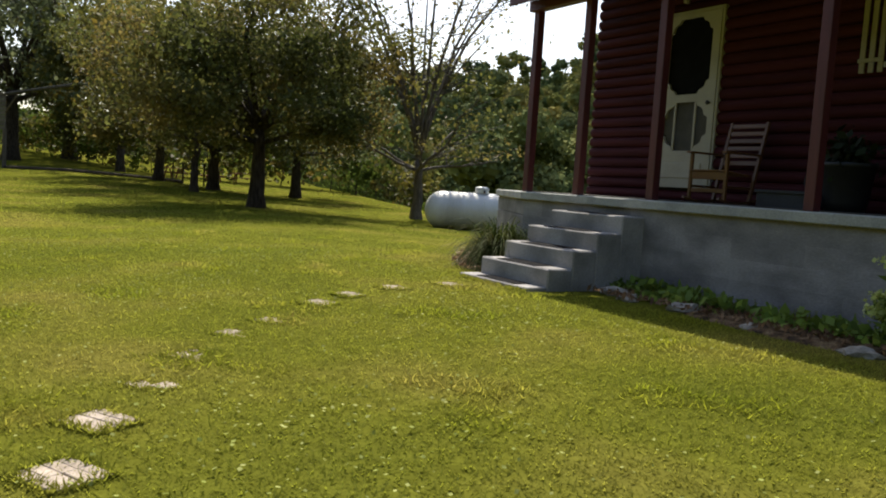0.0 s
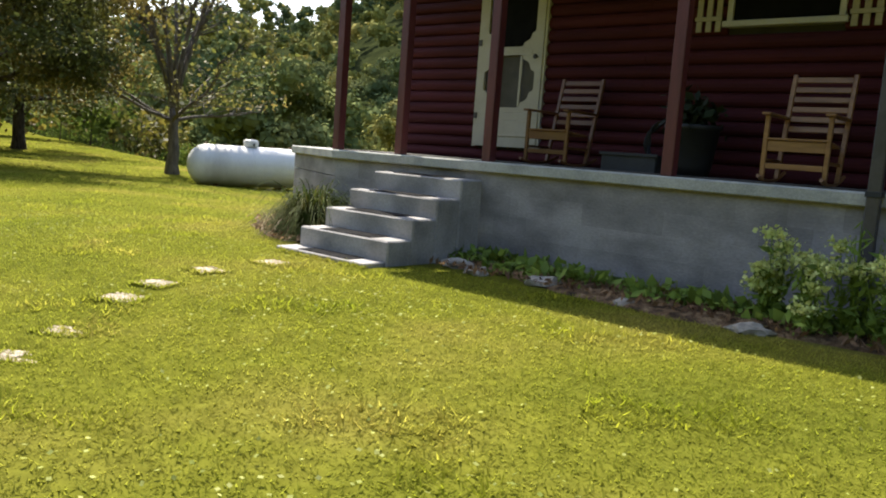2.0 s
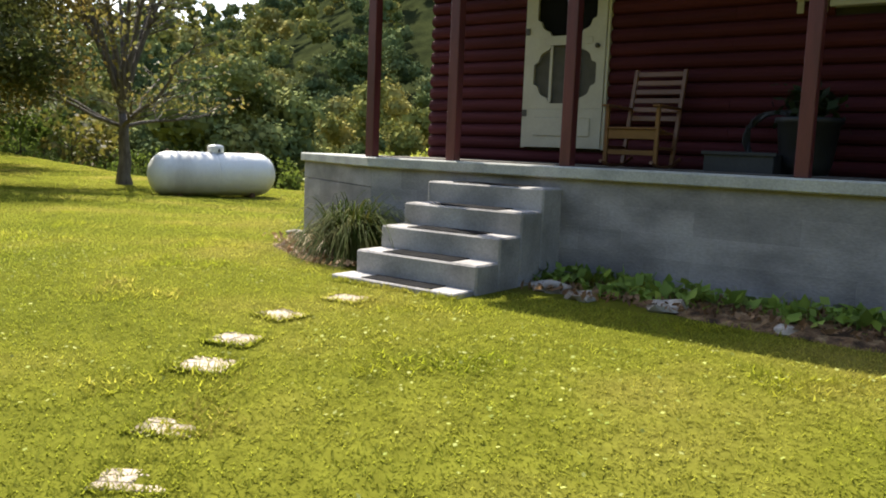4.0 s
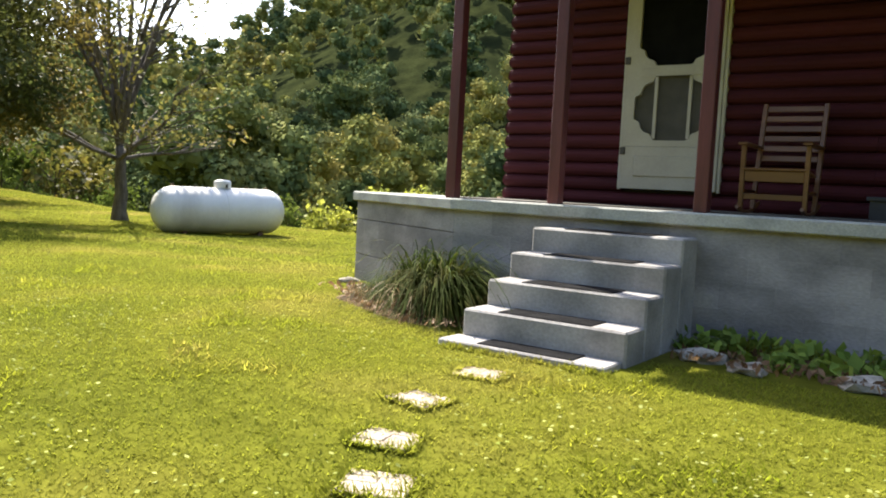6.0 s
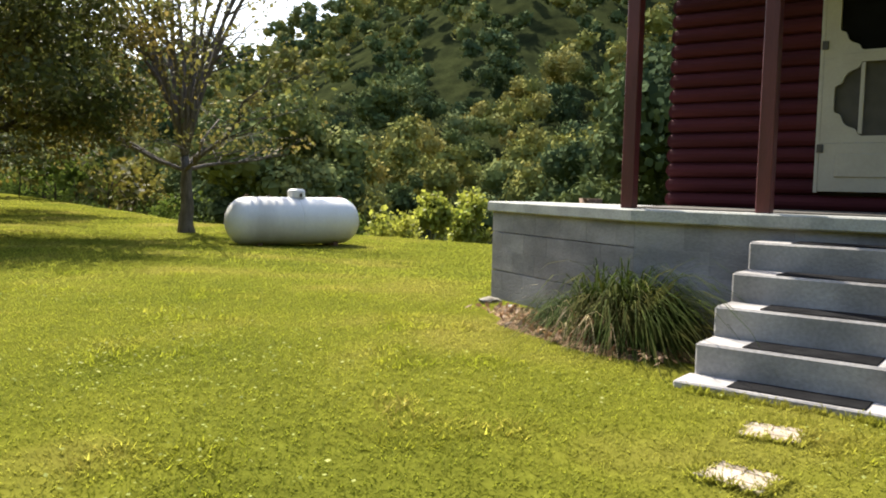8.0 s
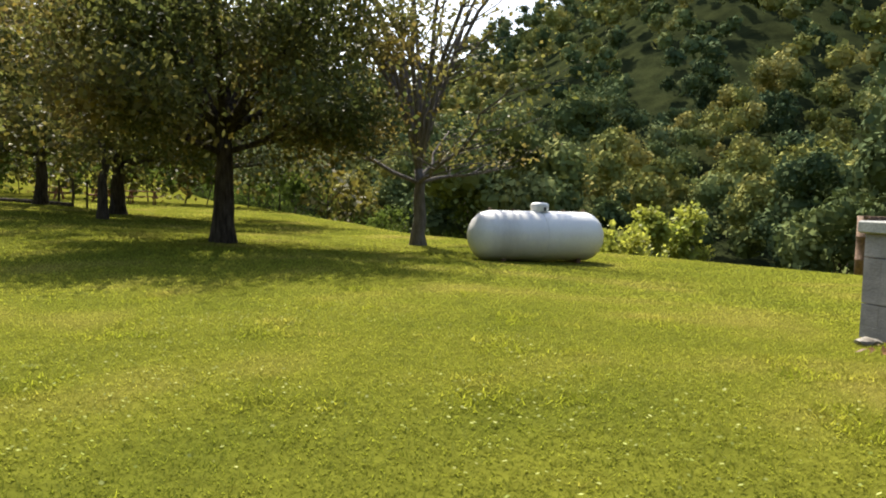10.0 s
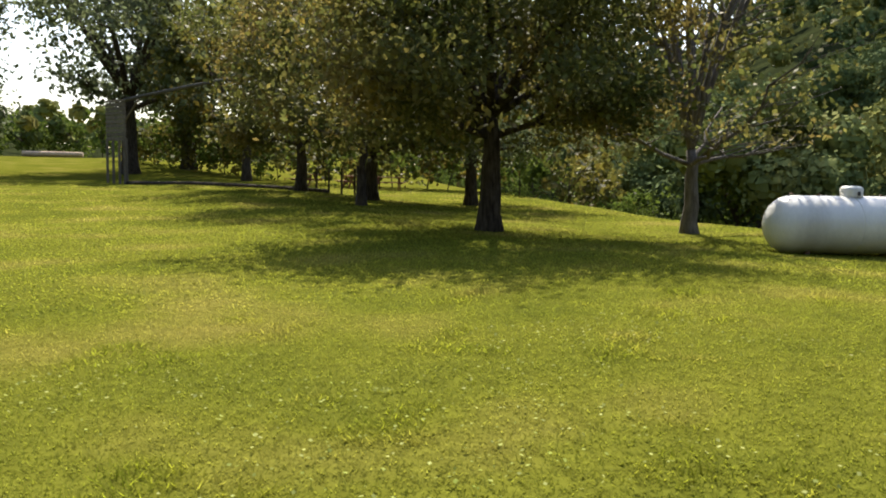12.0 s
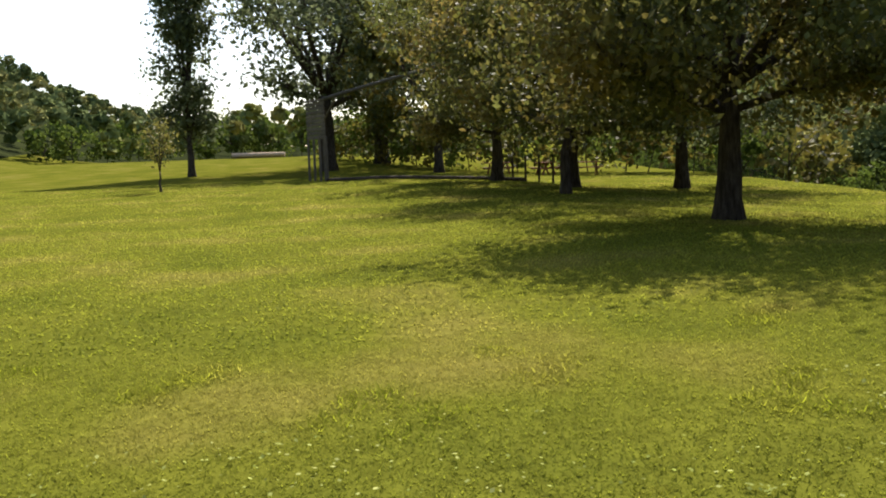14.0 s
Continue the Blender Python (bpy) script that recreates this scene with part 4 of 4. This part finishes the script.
LIME = "lime-green trees in the valley"
bush(-22.2, 30.5, 0.85 - gz(-22.2, 30.5), 1.1, LEAF_LIME, 3200, 0.23, 21, "bright lime-green young tree rising behind the bank", LIME)
bush(-22.0, 27.0, 0.60 - gz(-22.0, 27.0), 0.9, LEAF_LIME, 2400, 0.22, 22, "bright lime-green young tree rising behind the bank", LIME)
bush(-14.1, 14.9, 0.05 - gz(-14.1, 14.9), 0.9, LEAF_LIME, 1500, 0.17, 23, "low lime-green bush behind the bank", LIME)

# ---- far lawn: shelter, logs, tables ----
shelter = thing("pole_shelter", pose(-46.2, -4.7, gz(-46, -4.5)), "weathered pole shelter with a slatted end panel", "shelter")
ux, uy = Vector((1.7, 0.85, 0)).normalized(), Vector((0.75, 0.66, 0)).normalized()
for k in range(4):
    p = ux * (-0.95 + 0.63 * k)
    part("post", tube(bmesh.new(), [(p.x, p.y, -0.3), (p.x, p.y, 2.4)], [0.07 + 0.05 * (k == 3)] * 2, 8), GREYWOOD, shelter)
turn = Matrix.Rotation(math.atan2(ux.y, ux.x), 4, "Z")
for k in range(9):
    boxed("panel_board", (-1.0, 1.0, -0.03, 0.03, 2.30 + k * 0.225, 2.50 + k * 0.225), GREYWOOD, shelter, 0.01, m=turn)
boxed("panel_cap", (-1.1, 1.1, -0.07, 0.07, 4.33, 4.43), GREYWOOD, shelter, 0.01, m=turn)
a, b = ux * 0.95, ux * 0.95 + uy * 12.5
part("brace", tube(bmesh.new(), [a + Vector((0, 0, 3.3)), a + ux * 1.3 + Vector((0, 0, 4.35))], [0.05, 0.05], 6), GREYWOOD, shelter)
part("ridge_pole", tube(bmesh.new(), [a + (b - a) * t + Vector((0, 0, 4.40 + 1.1 * math.sin(t * math.pi / 2))) for t in np.linspace(0, 1, 9)], [0.10] * 9, 8), SHINGLE, shelter)
# Dark bar laid on the grass, standing in for the shadow line there.
part("shadow_bar", tube(bmesh.new(), [a + (b - a) * t + Vector((0, 0, gz(-46.2 + (a + (b - a) * t).x, -4.7 + (a + (b - a) * t).y) - gz(-46, -4.5) + 0.07)) for t in np.linspace(0, 1, 7)], [0.11] * 7, 8), BARK, shelter)
for k in range(5):
    p = b + ux * (-1.6 + 0.85 * k)
    part("far_post", tube(bmesh.new(), [(p.x, p.y, -0.3), (p.x, p.y, 1.0 if k else 2.1)], [0.05, 0.05], 7), BARK, shelter)

for k in range(3):
    log = tube(bmesh.new(), [(-3.0 + 0.2 * k, 0.5 * k - 0.5, 0), (0, 0.5 * k - 0.5, 0.01), (3.1 - 0.3 * k, 0.52 * k - 0.5, 0)], [0.30, 0.28, 0.25], 12)
    ob = part("felled_log", log, LOGPALE)
    lx, ly = -98.0 - 0.8 * k, -9.1
    ob.matrix_basis = pose(lx, ly, gz(lx, ly) + 0.27, 0, 0, 79)
    tagged(ob, "pale felled tree trunk lying on the grass", "log", "felled trunks on the far lawn")
for k, (x, y) in enumerate(((-46.2, 8.4), (-50.0, 6.6), (-43.0, 9.6))):
    tb = thing("picnic_table", pose(x, y, gz(x, y), 0, 0, 30 * k), "weathered red-brown picnic table under the trees", "picnic table", "picnic tables in the grove")
    boxed("tabletop", (-0.9, 0.9, -0.36, 0.36, 0.70, 0.75), REDWOOD, tb)
    for s in (-1, 1):
        boxed("bench", (-0.9, 0.9, s * 0.66 - 0.13, s * 0.66 + 0.13, 0.42, 0.46), REDWOOD, tb)
        boxed("leg_frame", (s * 0.65 - 0.04, s * 0.65 + 0.04, -0.7, 0.7, 0.34, 0.42), REDWOOD, tb)
        for q in (-1, 1):
            boxed("leg", (s * 0.60 - 0.03, s * 0.60 + 0.03, -0.05, 0.05, 0, 0.72), REDWOOD, tb, m=Matrix.Translation((0, q * 0.38, 0)) @ Matrix.Rotation(radians(q * 20), 4, "X"))

# ---- woods on the hills ----
rng = np.random.default_rng(3)


def shell_cards(c, normal, size, rng, loose=0.55, aspect=0.85):
    """Leaf sprays lying roughly along a crown's surface."""
    n = len(c)
    nn = normal + loose * rng.normal(size=(n, 3))
    nn /= np.linalg.norm(nn, axis=1)[:, None]
    d = rng.normal(size=(n, 3))
    d -= nn * (d * nn).sum(1)[:, None]
    d /= np.linalg.norm(d, axis=1)[:, None] + 1e-9
    e = np.cross(nn, d)
    s = size * (0.6 + 0.8 * rng.random(n))[:, None] * 0.5
    return np.stack([c - d * s, c + e * s * aspect, c + d * s, c - e * s * aspect], 1).reshape(-1, 3)


def lobe_quads(rng, rows, cols):
    """A lumpy shell of unit size of ragged, tilted leaf sprays: the dense inside of one lobe."""
    th = np.linspace(0.12, math.pi - 0.12, rows + 1)[:, None]
    ph = np.linspace(0, 2 * math.pi, cols + 1)[None, :]
    a, b, c = rng.random(3) * 6.28
    r = 1 + 0.16 * np.sin(3 * ph + a) * np.sin(2 * th + b) + 0.12 * np.sin(5 * ph + c) * np.sin(th) + 0 * th
    r[:, -1] = r[:, 0]
    p = np.stack([r * np.sin(th) * np.cos(ph), r * np.sin(th) * np.sin(ph), r * np.cos(th) + 0 * ph], -1)
    q = np.stack([p[:-1, :-1], p[1:, :-1], p[1:, 1:], p[:-1, 1:]], 2).reshape(-1, 4, 3)
    mid = q.mean(1, keepdims=True)
    side = np.linalg.norm(q - mid, axis=2).mean(1)[:, None, None]
    q = mid * (1 + 0.09 * rng.normal(size=(len(q), 1, 1))) + (q - mid) * rng.uniform(0.75, 1.15, (len(q), 1, 1)) + rng.normal(size=q.shape) * 0.20 * side
    return q.reshape(-1, 3)


CORES = [lobe_quads(rng, 4, 7) for _ in range(8)]
FINE_CORES = [lobe_quads(rng, 9, 14) for _ in range(8)]


def wood_patch(name, spots, label, leaf, per, size, at=None, low=False, lobes=24):
    """Crowns of overlapping rounded lobes, each a dense core under a loose shell of leaf sprays."""
    out = []
    for x, y, h, r in spots:
        z = gz(x, y) if at is None else 0.0
        if at is not None:
            x = y = 0.0
        k = int(per * (r / 3.5) ** 2)
        u = rng.normal(size=(lobes, 3))
        u[:, 2] = np.abs(u[:, 2]) * 1.2 - 0.5
        u /= np.linalg.norm(u, axis=1)[:, None]
        cl = u * (r * 0.80, r * 0.80, h * 0.38) * (0.62 + 0.42 * rng.random((lobes, 1))) + (x, y, z + h * 0.54)
        if low:
            cl[:, 2] = z + h * (0.12 + 0.68 * rng.random(lobes))
        cr = r * (0.20 + 0.20 * rng.random(lobes) ** 1.5)
        for q in range(0 if low else lobes):
            out.append((CORES if at is None else FINE_CORES)[q % 8] * cr[q] * (0.74, 0.74, 0.66) + cl[q])
        pick = rng.integers(0, lobes, k)
        v = rng.normal(size=(k, 3))
        v[:, 2] += 0.45
        v /= np.linalg.norm(v, axis=1)[:, None]
        c = cl[pick] + v * (cr[pick] * (0.75 + 0.55 * rng.random(k) ** 1.6))[:, None] * (1, 1, 0.88)
        out.append(shell_cards(c, v, size, rng, 0.75))
    me = quads_mesh(name, np.concatenate(out), leaf)
    if at is not None:
        return put_mesh("crown", me, at)
    return tagged(put_mesh(name, me), label, "woods", kind="stuff")


def wild_tree(name, x, y, h, r, leaf, per, size, label, category, group):
    """One tree or bush of the woods: a stem, three limbs and a crown."""
    ob = thing(name, pose(x, y, gz(x, y)), label, category, group)
    lean = r * 0.25 * rng.normal(size=2)
    thin = 0.45 if category == "bush" else 1.0
    part("trunk", tube(bmesh.new(), [(0, 0, -0.4), (lean[0] * 0.4, lean[1] * 0.4, h * 0.3), (lean[0], lean[1], h * 0.7)], [0.022 * h * thin, 0.016 * h * thin, 0.005 * h * thin], 7), BARK, ob)
    for q in range(3):
        a = 2.1 * q + rng.random()
        part("limb", tube(bmesh.new(), [(lean[0] * 0.4, lean[1] * 0.4, h * 0.3), (r * 0.55 * math.cos(a), r * 0.55 * math.sin(a), h * 0.62)], [0.011 * h, 0.003 * h], 5), BARK, ob)
    wood_patch("crown", [(x, y, h, r)], "", leaf, per, size, ob, category == "bush")
    return ob


def rng_pick(choices):
    return choices[int(rng.integers(0, len(choices)))]


near_spots, mid_spots, far_spots = [], [], []
for _ in range(12000):
    az, d = radians(rng.uniform(60, 182)), 18 * (16 ** rng.random())
    x, y = 2 + d * math.cos(az), -6 + d * math.sin(az)
    h = rng.uniform(6, 11) if d < 60 else rng.uniform(7, 11) if d < 110 else rng.uniform(9, 13)
    r = h * rng.uniform(0.38, 0.52)
    over = y - bank_edge(x)
    if over < 5.0 or (x > -1.5 and y < 16) or (abs((x - 2.5) * 0.81 + (y + 6) * 0.586) < r + 2.4 and d < 46) or math.hypot(x + 26.5, y - 32.0) < r + 3.5 or (over < 9 and -19 < x < -11):
        continue
    lst = near_spots if d < 48 else mid_spots if d < 110 else far_spots
    gap = r * (1.6 if d < 48 else 1.75)
    if all((x - a) ** 2 + (y - b) ** 2 > (gap * 0.5 + q * 0.55) ** 2 for a, b, _, q in lst[-700:]):
        lst.append((x, y, h, r))
for x, y, h, r in near_spots:
    leaf, tint = rng_pick(((LEAF_WOODS, "leafy green"), (LEAF_OLIVE, "yellowing olive-green"), (LEAF_DEEP, "deep green")))
    wild_tree("bank_tree", x, y, h, r, leaf, 5600, 0.23, tint + " tree in the dense woods on the bank", "tree", "trees on the wooded bank")
for k, (leaf, tint) in enumerate(((LEAF_WOODS, "green"), (LEAF_OLIVE, "yellowing olive"), (LEAF_DEEP, "deep green"))):
    wood_patch("hillside_woods", mid_spots[k::3], tint + " trees of the mixed woods on the hillside", leaf, 1100, 0.36, lobes=9)
    wood_patch("ridge_woods", far_spots[k::3], tint + " trees of the woods along the ridge", leaf, 140, 0.80, lobes=4)
left_spots = []
for _ in range(1700):
    az, d = radians(rng.uniform(170, 212)), rng.uniform(105, 420)
    x, y = 2 + d * math.cos(az), -6 + d * math.sin(az)
    h = rng.uniform(4, 7.5)
    r = h * rng.uniform(0.45, 0.6)
    if all((x - a) ** 2 + (y - b) ** 2 > (r * 0.9) ** 2 for a, b, _, q in left_spots):
        left_spots.append((x, y, h, r))
wood_patch("far_woods", left_spots, "distant trees and wooded mountain beyond the field", LEAF_WOODS, 70, 1.15, lobes=2)
edge_spots = [(-18 - 2.6 * k + rng.uniform(-1, 1), 0, rng.uniform(2.5, 5.5), rng.uniform(1.5, 2.6)) for k in range(26)]
edge_spots = [(x, float(bank_edge(x)) + 3.2 + rng.uniform(0, 3), h, r) for x, _, h, r in edge_spots]
for x, y, h, r in edge_spots:
    wild_tree("scrub_bush", x, y, h, r, LEAF_BUSH, 2600, 0.16, "yellow-green scrub bush at the lawn's edge", "bush", "scrub bushes along the bank")
field_spots = [(-104 - rng.uniform(0, 14), -34 + 3.0 * k, rng.uniform(3.5, 7), rng.uniform(2.2, 3.6)) for k in range(20)]
for x, y, h, r in field_spots:
    wild_tree("field_bush", x, y, h, r, LEAF_BUSH, 600, 0.5, "green bush at the end of the field", "bush", "bushes at the end of the field")
for k in range(24):
    t = (k + rng.uniform(-0.3, 0.3)) / 23
    x, y, h = -84 + 50 * t, -2 + 20 * max(t, 0.0) ** 1.3, rng.uniform(3.0, 5.5)
    wild_tree("thicket_bush", x, y, h, h * 0.55, LEAF_YELLOW if k % 3 else LEAF_BUSH, 900, 0.36, "yellow-brown thicket bush behind the grove", "bush", "thicket behind the grove")

# ---- foundation blocks ----
def block_mesh(w, h, b, bz=None):
    return mesh_of("block", *solid(w, h, b=b, bz=b if bz is None else bz), BLOCK)


def solid(w, h, b=0.007, bz=0.007):
    v = [(0, 0.03, 0), (w, 0.03, 0), (w, 0.03, h), (0, 0.03, h), (0, b - 0.03, 0), (w, b - 0.03, 0), (w, b - 0.03, h), (0, b - 0.03, h), (b, -0.03, bz), (w - b, -0.03, bz), (w - b, -0.03, h - bz), (b, -0.03, h - bz)]
    f = [(0, 4, 5, 1)[::-1], (1, 5, 6, 2)[::-1], (2, 6, 7, 3)[::-1], (3, 7, 4, 0)[::-1]] + [(4, 5, 9, 8), (5, 6, 10, 9), (6, 7, 11, 10), (7, 4, 8, 11), (8, 9, 10, 11)]
    return v, f


blocks = {}
ang = math.degrees(math.atan2(BEND[1] - CORNER[1], BEND[0] - CORNER[0]))
run = math.hypot(BEND[0] - CORNER[0], BEND[1] - CORNER[1])
for origin, turn, length in ((CORNER, ang, run), (BEND, 0.0, RIGHT_END - BEND[0])):
    for row in range(6):
        z = 0.892 - 0.198 * (row + 1)
        x = 0.0
        first = True
        while x < length - 0.05:
            w = min((0.2 if row % 2 and first else 0.4), length - x)
            first = False
            if length - x - w < 0.06:
                w = length - x
            key = (round(w, 2), turn == 0.0, row % 2)
            if key not in blocks:
                blocks[key] = block_mesh(key[0] - 0.001, 0.1978, 0.0006) if turn == 0.0 else block_mesh(key[0] - 0.002, 0.1895 if row % 2 else 0.1978, 0.0012, 0.008 if row % 2 else 0.001)
            ob = put_mesh("block", blocks[key], foundation)
            ob.matrix_basis = pose(origin[0], origin[1], 0, 0, 0, turn) @ pose(x, 0.03, z)
            x += w

# ---- grass ----
def grass_field(name, x0, x1, y0, y1, n, length, width, mat, seed, label, keep=None):
    rng = np.random.default_rng(seed)
    x, y = rng.uniform(x0, x1, n), rng.uniform(y0, y1, n)
    ok = ~((y > -0.92) & (x > 3.4)) & ~((x > 2.15) & (x < 3.55) & (y > -1.56)) & ~((y > 0.9 - (x + 0.76) * 0.49) & (x > -0.85) & (x < 2.0)) & ~((np.abs(x - 0.95) < 1.25) & (np.abs(y + 0.30 + 0.49 * (x - 0.95)) < 0.40))
    if keep is not None:
        ok &= keep(x, y, rng)
    x, y = x[ok], y[ok]
    n = len(x)
    z = ground_z(x, y) - 0.004
    a = rng.random(n) * 2 * np.pi
    ln = length * (0.45 + 0.8 * rng.random(n) ** 1.5)
    lean = ln * (0.8 + 1.6 * rng.random(n))
    tip = np.stack([x + np.cos(a) * lean, y + np.sin(a) * lean, z + ln], 1)
    s = np.stack([-np.sin(a), np.cos(a), np.zeros(n)], 1) * (width * (0.6 + 0.8 * rng.random(n)))[:, None] / 2
    b = np.stack([x, y, z], 1)
    v = np.stack([b - s, b + s, tip], 1).reshape(-1, 3)
    return tagged(put_mesh(name, quads_mesh(name, v, mat, 3)), label, "grass", kind="stuff")


grass_field("lawn_grass", -7, 10.5, -10.5, 1.5, 680000, 0.026, 0.0085, BLADE, 1, "short mown green grass")
grass_field("lawn_grass_far", -20, -7, -14, 11, 190000, 0.032, 0.022, BLADE, 2, "short mown green grass farther off")
grass_field("lawn_grass_side", -7, -0.8, 1.5, 11, 75000, 0.03, 0.022, BLADE, 3, "short mown green grass beside the cabin")


grass_field("field_grass", -52, -20, -26, 14, 110000, 0.035, 0.042, BLADE, 6, "short mown green grass of the far lawn")


wall_foot = ((4.0, 0.55, -0.14, 0.12), (5.2, 0.9, -0.10, 0.08))
rng = np.random.default_rng(31)
foot = []
for x, w, y, d in wall_foot:
    for _ in range(26):
        a, b = rng.normal(x, w * 0.5), y + rng.uniform(-d, d * 0.6)
        foot.append(swept_blades((a, b, gz(a, b)), 34, rng, rng.uniform(0.14, 0.30), 0.007, 0.05, (0, -0.2, 0), 1.2))
for _ in range(60):
    a, b = rng.uniform(2.2, 3.5), rng.normal(-1.565, 0.02)
    foot.append(swept_blades((a, b, gz(a, b)), 22, rng, rng.uniform(0.05, 0.10), 0.006, 0.03, (0, 0.1, 0), 1.2))
tagged(put_mesh("wall_grass", quads_mesh("wall_grass", np.concatenate(foot), BLADE)), "longer uncut grass at the foot of the wall", "grass", kind="stuff")


def tufts(x, y, rng):
    return (np.sin(x * 2.3 + 1.1 * np.sin(y * 1.7)) * np.sin(y * 2.9 + 0.8) + 0.5 * np.sin(x * 7.1) * np.sin(y * 6.3)) > 0.55 + 0.3 * rng.random(len(x))


grass_field("grass_tufts", -7, 10, -10, 1.0, 220000, 0.055, 0.009, TUFT_LIT, 4, "taller tufts in the mown grass", tufts)
rng = np.random.default_rng(8)
n = 9000
c = np.stack([rng.uniform(-5, 10, n), rng.uniform(-9, -1.6, n), np.zeros(n)], 1)
keep = (np.sin(c[:, 0] * 1.3 + 2) * np.sin(c[:, 1] * 1.6) + 0.4 * rng.normal(size=n)) > 0.0
c = c[keep]
c[:, 2] = ground_z(c[:, 0], c[:, 1]) + 0.03
tagged(put_mesh("clover", quads_mesh("clover", shell_cards(c, np.array([0.0, 0.0, 1.0]), 0.022, rng, 0.3), CLOVER)), "pale clover leaves among the grass", "clover", kind="stuff")

fringe = []
for ob in [o for o in scene.collection.objects if o.name.startswith("stepping_stone")]:
    n = 620
    side = rng.integers(0, 4, n)
    u = rng.uniform(-1, 1, n)
    hx, hy = 0.165, 0.145
    px = np.where(side == 0, hx, np.where(side == 1, -hx, u * hx)) + rng.normal(size=n) * 0.017
    py = np.where(side == 2, hy, np.where(side == 3, -hy, u * hy)) + rng.normal(size=n) * 0.017
    m = np.array(ob.matrix_basis)
    b = np.stack([px, py, np.full(n, -0.01)], 1) @ m[:3, :3].T + m[:3, 3]
    a = rng.random(n) * 6.283
    ln = 0.042 * (0.4 + rng.random(n))
    tip = b + np.stack([np.cos(a) * ln, np.sin(a) * ln, ln * 0.8], 1)
    s = np.stack([-np.sin(a), np.cos(a), np.zeros(n)], 1) * 0.006
    fringe.append(np.stack([b - s, b + s, tip], 1).reshape(-1, 3))
tagged(put_mesh("stone_fringe_grass", quads_mesh("stone_fringe_grass", np.concatenate(fringe), BLADE, 3)), "grass growing over the stepping stones", "grass", kind="stuff")
